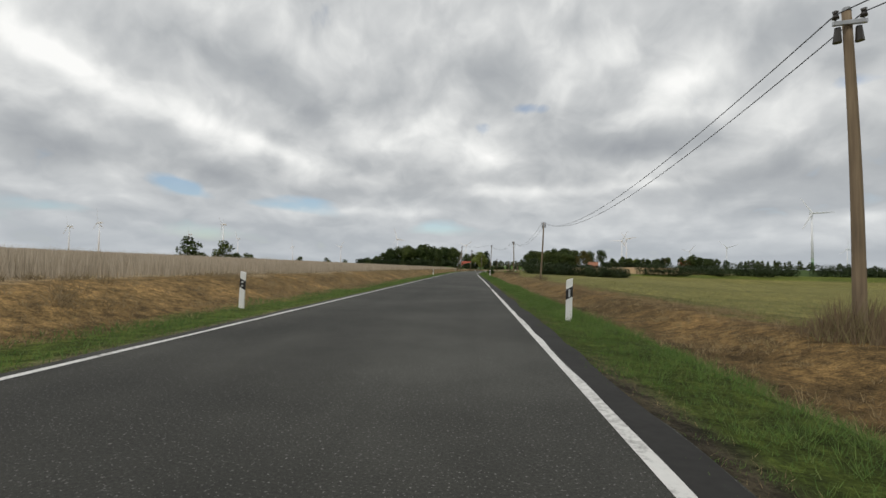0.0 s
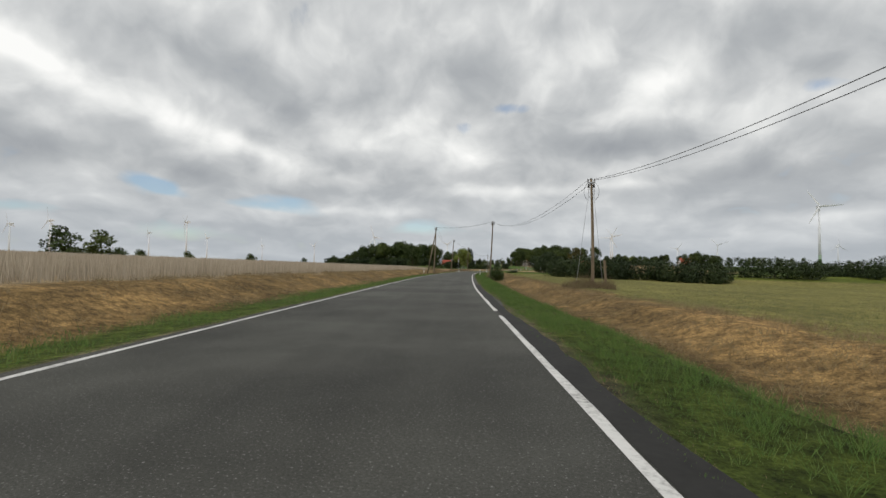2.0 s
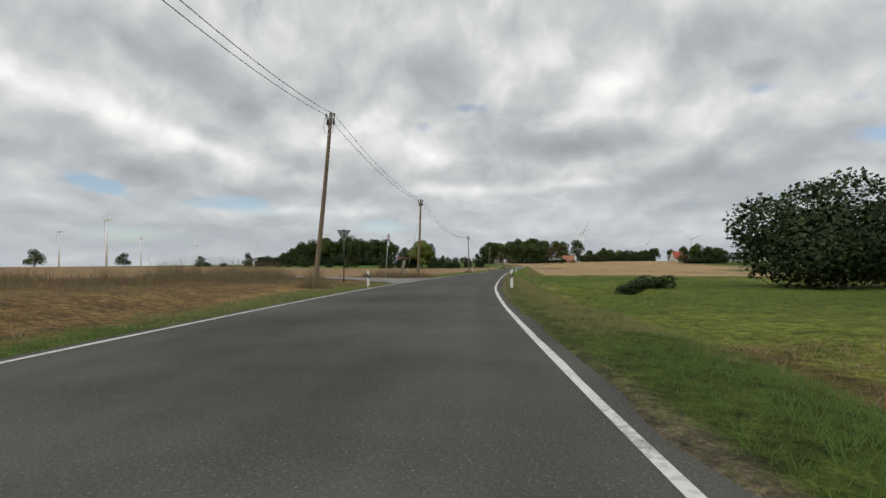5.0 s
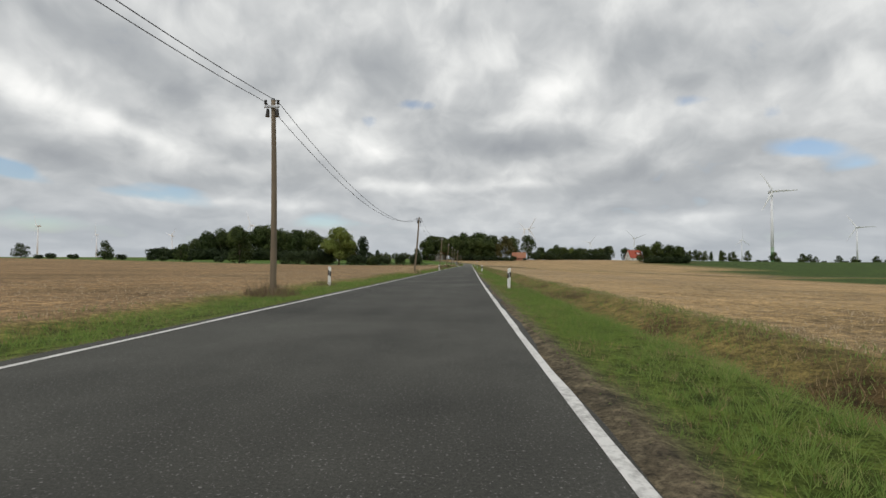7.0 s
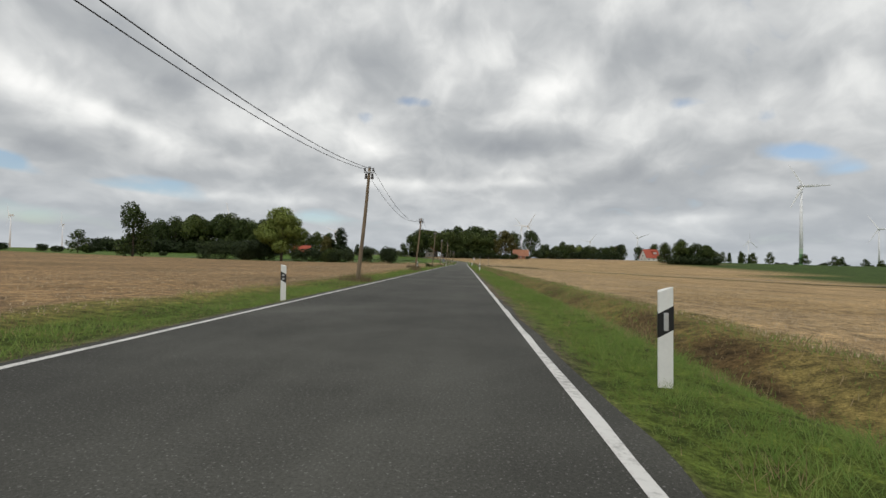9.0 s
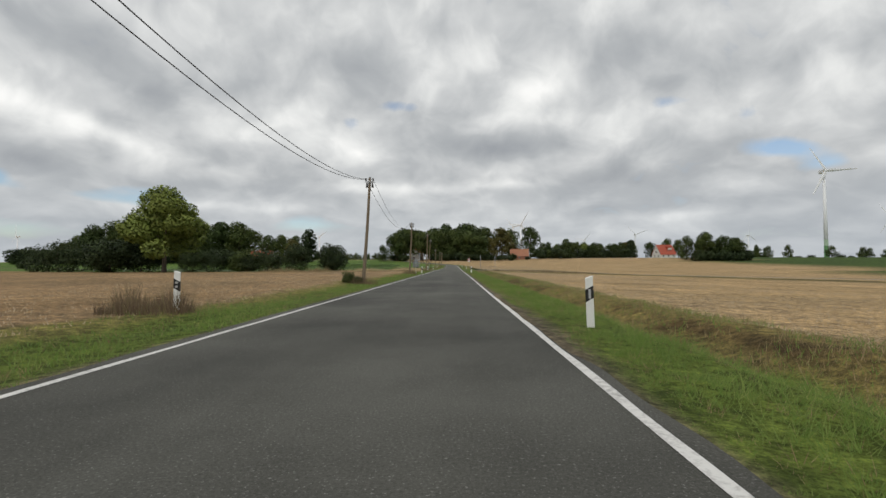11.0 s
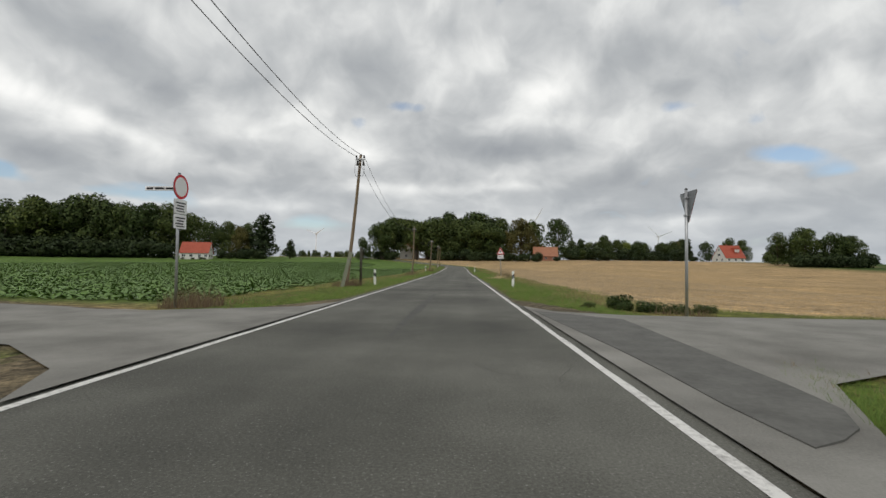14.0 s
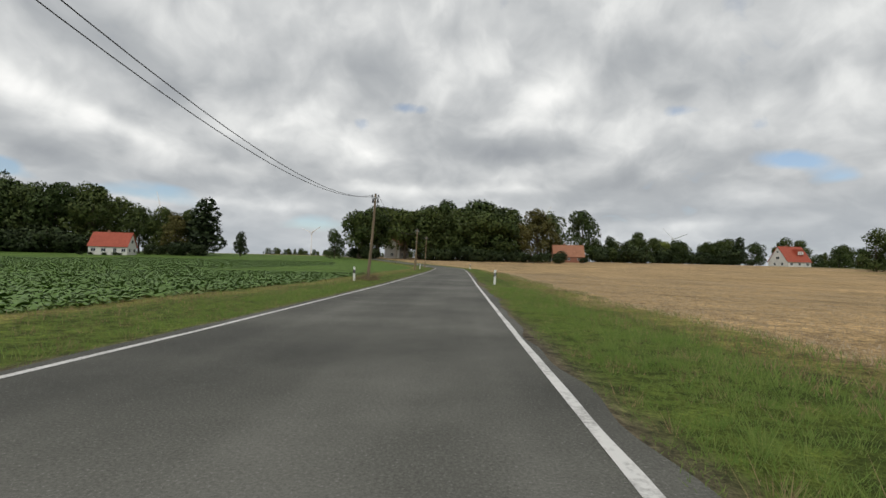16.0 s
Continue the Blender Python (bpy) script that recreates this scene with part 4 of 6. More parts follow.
def make_crops():
    # standing ripe grain left of the first stretch
    for n, d0, d1, w in ((70000, 5.6, 11, 0.024), (60000, 11, 40, 0.048), (40000, 40, 150, 0.13)):
        u, y = scatter(n, -132 if d0 < 20 else -150, 56, d0, d1, -1)
        blades("ripe_crop", u, y, rng.uniform(0.5, 0.85, len(u)), w, 0.18, M_STRAW, "pale ripe standing grain on a low bank", "crop")
    for side, y0, y1, d0, d1, n in ((1, 124, 345, 4.8, 24, 80000), (1, 357, 470, 4.6, 34, 90000), (-1, 106, 345, 3.2, 18, 40000)):
        u, y = scatter(n, y0, y1, d0, d1, side, 0, 0, 1.4)
        u = side * (np.round(np.abs(u) / 0.25) * 0.25 + rng.normal(0, 0.03, len(u)))
        blades("stubble", u, y, rng.uniform(0.03, 0.1, len(u)), 0.035, 0.9, M_STUB, "cut straw stubble in rows", "stubble")
    # sugar beet past the crossing
    rows = []
    for d0, d1, step in ((5.0, 24, 0.28), (24, 95, 0.75)):
        for d in np.arange(d0, d1, step):
            ys = np.arange(358, 450 if d0 < 20 else 560, step)
            rows.append(np.stack([-(half(ys) + d) + rng.normal(0, 0.25 * step, len(ys)), ys + rng.normal(0, 0.3 * step, len(ys)), np.full(len(ys), step)], -1))
    pl = np.concatenate(rows)
    pl = pl[side_road(pl[:, 0], pl[:, 1]) < 0.2]
    k = 7
    u, y, st = (np.repeat(pl[:, i], k) for i in range(3))
    n = len(u)
    size = (0.10 + 0.11 * rng.uniform(0, 1, n)) * (st / 0.28) ** 0.3
    a = rng.uniform(0, 2 * np.pi, n)
    x, z = mid_x(y) + u, land(u, y)
    ca, sa = np.cos(a), np.sin(a)
    v = np.empty((n, 3, 3))
    v[:, 0] = np.stack([x - ca * 0.1 * size, y - sa * 0.1 * size, z + 0.02], -1)
    v[:, 1] = np.stack([x + (ca * 0.85 - sa * 0.38) * size, y + (sa * 0.85 + ca * 0.38) * size, z + size * rng.uniform(0.3, 0.7, n)], -1)
    v[:, 2] = np.stack([x + (ca * 0.85 + sa * 0.38) * size, y + (sa * 0.85 - ca * 0.38) * size, z + size * rng.uniform(0.3, 0.7, n)], -1)
    v, nrm = faced(v, np.tile((0.4, -0.8, 0.6), (n, 1)), np.array([[0.0, 0.0, 1.0]]), 0.85)
    soup("beet_crop", v.reshape(-1, 3), 3, M_BEET, "leafy green sugar beet in rows", "crop", normals=nrm)


make_verges()
make_crops()


# ---- delineator posts ----
def make_post(kind):
    """White plastic post with a sloping top, black slanted band and reflectors: one bar (near side) or two discs (far side)."""
    root = new("delineator_post")
    half_w, depth, tall = 0.068, 0.05, 1.0
    slant = 1 if kind == "bar" else -1

    def ring(z, dz=0.0):
        s = 0.72
        return [(-half_w, -depth * s, z - dz), (half_w, -depth * s, z + dz), (half_w * 0.55, depth, z + dz * 0.4), (-half_w * 0.55, depth, z - dz * 0.4)]

    def prism(bm, low, high, grow=1.0):
        a = [bm.verts.new((x * grow, y * grow, z)) for x, y, z in low]
        b = [bm.verts.new((x * grow, y * grow, z)) for x, y, z in high]
        bm.faces.new(a[::-1]), bm.faces.new(b)
        for i in range(4):
            j = (i + 1) % 4
            bm.faces.new((a[i], a[j], b[j], b[i]))
        bmesh.ops.bevel(bm, geom=bm.edges[:], offset=0.006, segments=1, affect="EDGES")
        bmesh.ops.recalc_face_normals(bm, faces=bm.faces[:])
        return bm
    part("body", prism(bmesh.new(), ring(-0.15), ring(tall, 0.03 * slant)), M_WHITE, root, "white moulded plastic post")
    band = part("band", prism(bmesh.new(), ring(0.55, 0.045 * slant), ring(0.80, 0.045 * slant), 1.06), M_BLACK, root, "black slanted band")
    if kind == "bar":
        bm = box(bmesh.new(), -0.02, 0.02, -0.048, -0.036, 0.585, 0.765, bevel=0.004)
        part("reflector", bm, M_REFLECT, band, "silver bar reflector")
    else:
        for z in (0.63, 0.73):
            bm = tube(bmesh.new(), (0, -0.036, z), (0, -0.048, z), 0.03, seg=14)
            part("reflector", bm, M_REFLECT, band, "round silver reflector")
    return root


POSTS_RIGHT = [(39.31, -117.71), (25.63, -55.07), (8.65, 27.04), (1.65, 79.39), (0.88, 148.74), (1.27, 196.49), (2.11, 260.2), (2.42, 317.2), (3.59, 370.94), (4.0, 433.59), (4.2, 494.0)]
POSTS_LEFT = [(31.01, -118.39), (16.52, -55.85), (-2.6, 30.0), (-6.86, 81.16), (-7.8, 149.54), (-5.48, 204.45), (-7.12, 262.6), (-4.44, 317.3), (-4.9, 345.2), (-4.78, 372.3), (-5.4, 434.57), (-5.0, 488.0)]


def make_posts():
    for kind, spots, lab in (("bar", POSTS_RIGHT, "white roadside delineator post with black band and bar reflector"), ("discs", POSTS_LEFT, "white roadside delineator post with black band and disc reflectors")):
        first = make_post(kind)
        tagged(first, lab, "delineator post", "delineator posts along the road")
        for i, (x, y) in enumerate(spots):
            m = pose(x, y, ground_z(x, y) - 0.02, rng.uniform(-1.5, 1.5), rng.uniform(-1.5, 2.5), 0 if y > 60 else 12) @ Matrix.Diagonal((1.12, 1.12, 0.97, 1))
            if i == 0:
                first.matrix_basis = m
            else:
                ob = copy_thing(first, pose(0, 0, 0))
                ob.matrix_basis = m


# ---- poles and wires ----
# base x, y, top x, y, top height
POLES = [(53, -166, 52.6, -166, 6.2), (44.45, -118.5, 44.34, -118.5, 6.0), (34.75, -70.9, 35.12, -70.9, 6.73), (24.84, -22.6, 24.77, -22.6, 7.28), (11.57, 18.9, 12.07, 18.9, 8.57), (-0.84, 30.6, -0.44, 30.6, 8.81),
         (-8.54, 77.4, -7.64, 77.4, 9.22), (-8.7, 102.7, -8.3, 102.7, 8.17), (-7.84, 142.8, -7.94, 142.8, 6.82), (-6.88, 179.6, -6.38, 179.6, 6.23), (-6.14, 216.7, -5.64, 216.7, 6.0), (-6.1, 248.5, -5.5, 248.5, 6.2),
         (-5.9, 280.5, -5.46, 280.5, 6.56), (-5.8, 313.0, -5.47, 313.0, 6.65), (-5.15, 343.2, -4.83, 343.2, 7.18), (-6.03, 369.9, -5.33, 369.9, 7.48), (-5.3, 403.9, -5.1, 403.9, 6.12), (-4.74, 435.9, -4.34, 435.9, 6.0),
         (-4.6, 472.0, -4.3, 472.0, 6.0), (-4.8, 498.0, -4.6, 498.0, 6.3), (-9.0, 527.0, -9.0, 527.0, 6.6), (-18.0, 556.0, -18.0, 556.0, 6.8)]


# slack of the span that ends at each pole
SLACK = [1, 1, 0.6, 0.58, 0.75, 1, 0.85, 0.85, 0.78, 1.1, 0.85, 1, 1.22, 1.35, 1.2, 1, 1.15, 1.3, 1, 1, 1, 1]


def make_pole(base, top, girth=0.13, bow=0.04):
    """Round wooden pole, slightly bowed, with a steel bracket and two insulators at the top; returns the wires' ends."""
    root = new("utility_pole")
    root.location = base
    rel = Vector(top) - Vector(base)
    bm = bmesh.new()
    rings, seg = [], 12
    for i in range(9):
        k = i / 8
        c = rel * k + Vector((bow * math.sin(k * math.pi), 0, 0)) - Vector((0, 0, 0.25 * (i == 0)))
        r = girth * (1 - 0.36 * k)
        rings.append([bm.verts.new(c + Vector((math.cos(a) * r, math.sin(a) * r, 0))) for a in (2 * math.pi * j / seg for j in range(seg))])
    for a, b in zip(rings, rings[1:]):
        for j in range(seg):
            bm.faces.new((a[j], a[(j + 1) % seg], b[(j + 1) % seg], b[j]))
    bm.faces.new(rings[-1])
    part("shaft", bm, M_WOOD, root, "weathered round timber shaft", smooth=True)
    tip = rel
    bm = tube(bmesh.new(), tip + Vector((0, 0, -0.02)), tip + Vector((0, 0, 0.05)), girth * 0.72, girth * 0.5, seg=12)
    part("cap", bm, M_SIGNBACK, root, "grey metal cap")
    bm = box(bmesh.new(), -0.27, 0.27, -0.03, 0.03, -0.04, 0.04, Matrix.Translation(tip + Vector((0, -0.11, -0.28))), 0.008)
    part("crossarm", bm, M_STEEL, root, "short steel crossarm")
    ends = []
    for s in (-0.22, 0.22):
        foot = tip + Vector((s, -0.11, -0.24))
        bm = tube(bmesh.new(), foot, foot + Vector((0, 0, 0.07)), 0.014, seg=8)
        tube(bm, foot + Vector((0, 0, 0.05)), foot + Vector((0, 0, 0.12)), 0.06, 0.045, 10)
        tube(bm, foot + Vector((0, 0, 0.12)), foot + Vector((0, 0, 0.19)), 0.035, 0.05, 10)
        part("insulator", bm, M_PORCELAIN, root, "dark porcelain insulator", smooth=True)
        bm = tube(bmesh.new(), tip + Vector((s * 0.75, -0.05, -0.34)), tip + Vector((s * 0.8, -0.05, -0.62)), 0.05, 0.075, 10)
        part("cable_clamp", bm, M_PORCELAIN, root, "black cable clamp")
        ends.append(Vector(base) + foot + Vector((0, 0, 0.13)))
    return tagged(root, "weathered wooden utility pole carrying two wires", "utility pole", "utility poles along the road"), ends


def make_wire(a, b, sag, r=0.0115):
    bm = bmesh.new()
    n, sides, rings = 26, 6, []
    d = (b - a).normalized()
    side = d.cross(Vector((0, 0, 1))).normalized()
    up = side.cross(d)
    for i in range(n + 1):
        k = i / n
        c = a.lerp(b, k) - Vector((0, 0, sag * 4 * k * (1 - k)))
        rings.append([bm.verts.new(c + (side * math.cos(q) + up * math.sin(q)) * r) for q in (2 * math.pi * m / sides for m in range(sides))])
    for p, q in zip(rings, rings[1:]):
        for j in range(sides):
            bm.faces.new((p[j], p[(j + 1) % sides], q[(j + 1) % sides], q[j]))
    ob = part("overhead_wire", bm, M_WIRE, smooth=True)
    return tagged(ob, "thin dark overhead wire sagging between poles", "wire", "overhead wires")


M_GREYWOOD = plain("silvered_wood", (0.24, 0.25, 0.19), 0.9, 0, 0.35, 5.0)
M_DARKWOOD = plain("tarred_wood", (0.06, 0.055, 0.042), 0.9, 0, 0.35, 5.0)


def make_poles():
    last = None
    for i, (x, y, tx, ty, h) in enumerate(POLES):
        z = ground_z(x, y)
        root, ends = make_pole((x, y, z), (tx, ty, h + rise(y)), 0.115 if h < 7.6 else 0.135)
        if last:
            for k, (a, b) in enumerate(zip(last, ends)):
                make_wire(a, b, SLACK[i] * 0.00115 * (b - a).length ** 2 + 0.05 * k)
        last = ends
    # raking strut of the pole at the bend
    bx, by = -1.9, 29.8
    bm = tube(bmesh.new(), (bx, by, ground_z(bx, by) - 0.2), (-0.55, 30.6, 7.6), 0.13, 0.1, 12)
    tagged(part("pole_strut", bm, M_WOOD, smooth=True), "raking timber strut leaning on a utility pole", "pole strut")
    # stay wire
    ax, ay = -10.1, 103.0
    bm = tube(bmesh.new(), (ax, ay, ground_z(ax, ay) - 0.1), (-8.2, 102.6, 7.5), 0.012, seg=6)
    tube(bm, (ax, ay, ground_z(ax, ay)), Vector((ax, ay, ground_z(ax, ay))).lerp(Vector((-8.2, 102.6, 7.5)), 0.1), 0.03, seg=8)
    tagged(part("stay_wire", bm, M_STEEL), "steel stay wire anchoring a pole", "stay wire")
    # leaning stake and short post by the pole past the crossing
    sx, sy = -5.95, 368.6
    bm = box(bmesh.new(), -0.09, 0.09, -0.05, 0.05, -0.2, 1.95, pose(sx, sy, ground_z(sx, sy), 0, 13, 0), 0.012)
    tagged(part("leaning_stake", bm, M_GREYWOOD), "grey weathered wooden stake leaning over", "stake")
    sx, sy = -5.3, 370.4
    bm = tube(bmesh.new(), (sx, sy, ground_z(sx, sy) - 0.2), (sx, sy, ground_z(sx, sy) + 2.2), 0.075, 0.07, 10)
    tagged(part("short_post", bm, M_DARKWOOD, smooth=True), "short dark timber post in dry grass", "post")
    sx, sy = 25.75, -22.0
    bm = box(bmesh.new(), -0.08, 0.08, -0.06, 0.06, -0.2, 2.0, pose(sx, sy, ground_z(sx, sy), 0, -3, 0), 0.015)
    tagged(part("short_post", bm, M_WOOD), "short grey timber post beside a pole", "post")
    for dx in (-0.9, 0.9):
        bm = tube(bmesh.new(), (24.6 + dx, -22.9, ground_z(24.6 + dx, -22.9) - 0.1), (24.77 + dx * 0.12, -22.7, 6.7), 0.011, seg=5)
        tagged(part("stay_wire", bm, M_STEEL), "thin steel stay wire beside a pole", "stay wire")
    sx, sy = -11.0, 104.5
    bm = box(bmesh.new(), -0.15, 0.15, -0.07, 0.07, -0.2, 1.9, pose(sx, sy, ground_z(sx, sy), 0, 14, 0), 0.015)
    tagged(part("leaning_stake", bm, M_GREYWOOD), "mossy wooden stake leaning beside a pole", "stake")
    # slack loops under the crossarms
    for tx, ty, h, wide, deep in ((-5.33, 369.7, 7.48, 0.14, 0.5), (-7.64, 77.2, 9.22, 0.15, 0.42), (24.77, -22.8, 7.28, 0.34, 0.6)):
        for s in (-1, 1):
            bm = bmesh.new()
            pts = [Vector((tx + s * (0.14 + wide * math.sin(a)), ty - 0.12 - 0.05 * s, h - 0.33 - deep - deep * math.cos(a))) for a in np.linspace(0.25, 2 * math.pi - 0.25, 20)]
            for a, b in zip(pts, pts[1:]):
                tube(bm, a, b, 0.010, seg=6, caps=False)
            tagged(part("cable_loop", bm, M_WIRE), "slack black cable loop below a pole top", "cable")


# ---- signs ----
def rounded(points, r, n=4):
    """Corner points of a polygon rounded off."""
    out = []
    k = len(points)
    for i in range(k):
        p, a, b = (Vector((*points[j % k], 0)) for j in (i, i - 1, i + 1))
        da, db = (a - p).normalized(), (b - p).normalized()
        cut = r / math.tan(da.angle(db) / 2)
        s, e = p + da * cut, p + db * cut
        for q in (j / n for j in range(n + 1)):
            out.append(tuple(((1 - q) ** 2 * s + 2 * q * (1 - q) * p + q * q * e).to_2d()))
    return out


def triangle(side, up=True, mid=0.0):
    h = side * 0.866
    s = 1 if up else -1
    pts = [(-side / 2, mid - s * h / 2), (side / 2, mid - s * h / 2), (0, mid + s * h / 2)]
    return rounded(pts if up else pts[::-1], 0.045 * side / 0.9)


def sign_post(name, x, y, tall, rz, label, lean=0.0, r=0.038):
    root = new(name)
    root.matrix_basis = pose(x, y, ground_z(x, y), 0, lean, rz)
    part("post", tube(bmesh.new(), (0, 0, -0.2), (0, 0, tall), r, seg=12), M_STEEL, root, "galvanised steel tube", smooth=True)
    part("post_cap", tube(bmesh.new(), (0, 0, tall), (0, 0, tall + 0.03), r * 1.15, r * 0.8, seg=12), M_BLACK, root, "black plastic cap")
    return tagged(root, label, "road sign")


def clamps(root, zs):
    for z in zs:
        part("clamp", box(bmesh.new(), -0.06, 0.06, -0.052, 0.045, z - 0.02, z + 0.02, bevel=0.004), M_STEEL, root)


def panel(root, name, outline, face, back, label, y=-0.06):
    """Sheet metal: back and rim in one part, the face sheet a part on it, facing -y."""
    p = part(name, plate(bmesh.new(), outline, 0.012, Matrix.Translation((0, y, 0))), back, root, label)
    part("face", plate(bmesh.new(), outline, 0.002, Matrix.Translation((0, y - 0.0035, 0))), face, p)
    return p


def bars(parent, rows, z, mat=None, y=-0.068):
    for x0, x1, z0, z1 in rows:
        part("text_bar", box(bmesh.new(), x0, x1, y - 0.002, y, z + z0, z + z1), mat or M_INK, parent)


def make_signs():
    # give way at the first side lane: its back is seen
    s = sign_post("give_way_sign", -10.17, 85.7, 3.74, 215, "give way sign seen from its grey back")
    panel(s, "panel", triangle(1.02, False, 3.26), M_RED, M_SIGNBACK, "grey triangular sign panel")
    clamps(s, (3.05, 3.5))
    for ob in s.children:
        if ob.name.startswith("post"):
            ob.data.materials[0] = M_PORCELAIN
    # round sign with two plates, leaning
    s = sign_post("prohibition_sign", -11.35, 99.9, 4.54, 80, "leaning round traffic sign with red ring and plate", 8.5)
    panel(s, "panel", [(0.3 * math.cos(a), 4.24 + 0.3 * math.sin(a)) for a in np.linspace(0, 2 * math.pi, 32, False)], M_RED, M_SIGNBACK, "round white panel with red rim")
    part("field", plate(bmesh.new(), [(0.23 * math.cos(a), 4.24 + 0.23 * math.sin(a)) for a in np.linspace(0, 2 * math.pi, 32, False)], 0.002, Matrix.Translation((0, -0.0665, 0))), M_SIGNWHITE, s, "white middle")
    for z in (3.32,):
        panel(s, "plate", rounded([(-0.27, z), (0.27, z), (0.27, z + 0.52), (-0.27, z + 0.52)], 0.03), M_SIGNWHITE, M_SIGNBACK, "white supplementary plate")
    # warning sign facing oncoming traffic
    s = sign_post("warning_sign", -4.85, 311.6, 2.1, 205, "triangular warning sign seen from its grey back", 0)
    panel(s, "panel", triangle(0.95, True, 1.75), M_RED, M_SIGNBACK, "grey triangular sign panel")
    panel(s, "plate", rounded([(-0.4, 0.95), (0.4, 0.95), (0.4, 1.28), (-0.4, 1.28)], 0.03), M_SIGNWHITE, M_SIGNBACK, "grey backed supplementary plate")
    clamps(s, (1.6, 1.9, 1.1))
    # crossing: give way on both lanes
    s = sign_post("give_way_sign", -6.69, 347.70, 3.6, 250, "give way sign seen from its grey back")
    panel(s, "panel", triangle(0.9, False, 3.2), M_RED, M_SIGNBACK, "grey triangular sign panel")
    clamps(s, (3.05, 3.4))
    s = sign_post("give_way_sign", 6.15, 355.3, 3.3, 89, "give way sign turned nearly edge-on, grey back")
    panel(s, "panel", triangle(0.98, False, 2.82), M_RED, M_SIGNBACK, "grey triangular sign panel")
    clamps(s, (2.62, 3.08))
    # crossing: no vehicles, with plates and a name arm
    s = sign_post("no_vehicles_sign", -7.6, 355.9, 3.75, 88, "red-ringed no vehicles sign with white plates")
    ring = [(0.345 * math.cos(a), 3.38 + 0.345 * math.sin(a)) for a in np.linspace(0, 2 * math.pi, 36, False)]
    p = panel(s, "panel", ring, M_RED, M_SIGNBACK, "round panel with red ring")
    part("field", plate(bmesh.new(), [(0.27 * math.cos(a), 3.38 + 0.27 * math.sin(a)) for a in np.linspace(0, 2 * math.pi, 32, False)], 0.002, Matrix.Translation((0, -0.0665, 0))), M_SIGNWHITE, p, "white middle")
    for z in (2.63, 2.21):
        q = panel(s, "plate", rounded([(-0.29, z), (0.29, z), (0.29, z + 0.4), (-0.29, z + 0.4)], 0.03), M_SIGNWHITE, M_SIGNBACK, "white supplementary plate")
        bars(q, [(-0.22, 0.22, 0.28, 0.315), (-0.16, 0.16, 0.20, 0.235), (-0.22, 0.14, 0.12, 0.155), (-0.18, 0.2, 0.05, 0.08)], z)
    arm = part("name_arm", box(bmesh.new(), -0.95, -0.06, -0.02, 0.02, 3.28, 3.40, pose(0, 0, 0, 0, 0, -88), 0.006), M_SIGNWHITE, s, "white street name arm")
    for x0, x1 in ((-0.9, -0.72), (-0.68, -0.4), (-0.36, -0.14)):
        part("text_bar", box(bmesh.new(), x0, x1, -0.024, -0.02, 3.31, 3.365, pose(0, 0, 0, 0, 0, -88)), M_INK, arm)
    s = sign_post("no_vehicles_sign", 8.6, 347.6, 2.9, -108, "red-ringed no vehicles sign on a steel post")
    ring = [(0.3 * math.cos(a), 2.6 + 0.3 * math.sin(a)) for a in np.linspace(0, 2 * math.pi, 36, False)]
    p = panel(s, "panel", ring, M_RED, M_SIGNBACK, "round panel with red ring")
    part("field", plate(bmesh.new(), [(0.23 * math.cos(a), 2.6 + 0.23 * math.sin(a)) for a in np.linspace(0, 2 * math.pi, 32, False)], 0.002, Matrix.Translation((0, -0.0665, 0))), M_SIGNWHITE, p, "white middle")
    panel(s, "plate", rounded([(-0.21, 1.85), (0.21, 1.85), (0.21, 2.2), (-0.21, 2.2)], 0.03), M_SIGNWHITE, M_SIGNBACK, "white supplementary plate")
    # double bend ahead, with a distance plate
    s = sign_post("double_bend_sign", 5.35, 396.0, 3.45, 4, "red-bordered double bend warning sign with distance plate", -2)
    p = panel(s, "panel", triangle(0.92, True, 3.02), M_SIGNWHITE, M_SIGNBACK, "triangular sheet metal panel")
    part("border", plate(bmesh.new(), triangle(0.89, True, 3.02), 0.002, Matrix.Translation((0, -0.0665, 0))), M_RED, p, "red border")
    part("field", plate(bmesh.new(), triangle(0.62, True, 2.985), 0.002, Matrix.Translation((0, -0.0695, 0))), M_SIGNWHITE, p, "white middle")
    bend = [(x, z - 0.18) for x, z in [(-0.085, 3.0), (-0.03, 3.0), (-0.03, 3.13), (0.075, 3.07), (0.095, 3.10), (0.095, 3.26), (0.125, 3.26), (0.067, 3.34), (0.01, 3.26), (0.04, 3.26), (0.04, 3.155), (-0.06, 3.215), (-0.085, 3.195)]]
    part("arrow", plate(bmesh.new(), bend, 0.002, Matrix.Translation((0, -0.0725, 0))), M_INK, p, "black double bend arrow")
    q = panel(s, "plate", rounded([(-0.35, 2.15), (0.35, 2.15), (0.35, 2.56), (-0.35, 2.56)], 0.04), M_SIGNWHITE, M_SIGNBACK, "white distance plate")
    for x0, x1, z0, z1 in ((-0.335, 0.335, 2.165, 2.172), (-0.335, 0.335, 2.538, 2.545), (-0.335, -0.328, 2.172, 2.538), (0.328, 0.335, 2.172, 2.538)):
        part("rim_line", box(bmesh.new(), x0, x1, -0.0662, -0.0642, z0, z1), M_INK, q)
    for x in (-0.26, 0.26):
        tip = [(x - 0.012, 2.26), (x + 0.012, 2.26), (x + 0.012, 2.42), (x + 0.04, 2.38), (x + 0.04, 2.41), (x, 2.46), (x - 0.04, 2.41), (x - 0.04, 2.38), (x - 0.012, 2.42)]
        part("arrow", plate(bmesh.new(), tip, 0.002, Matrix.Translation((0, -0.0665, 0))), M_INK, q)
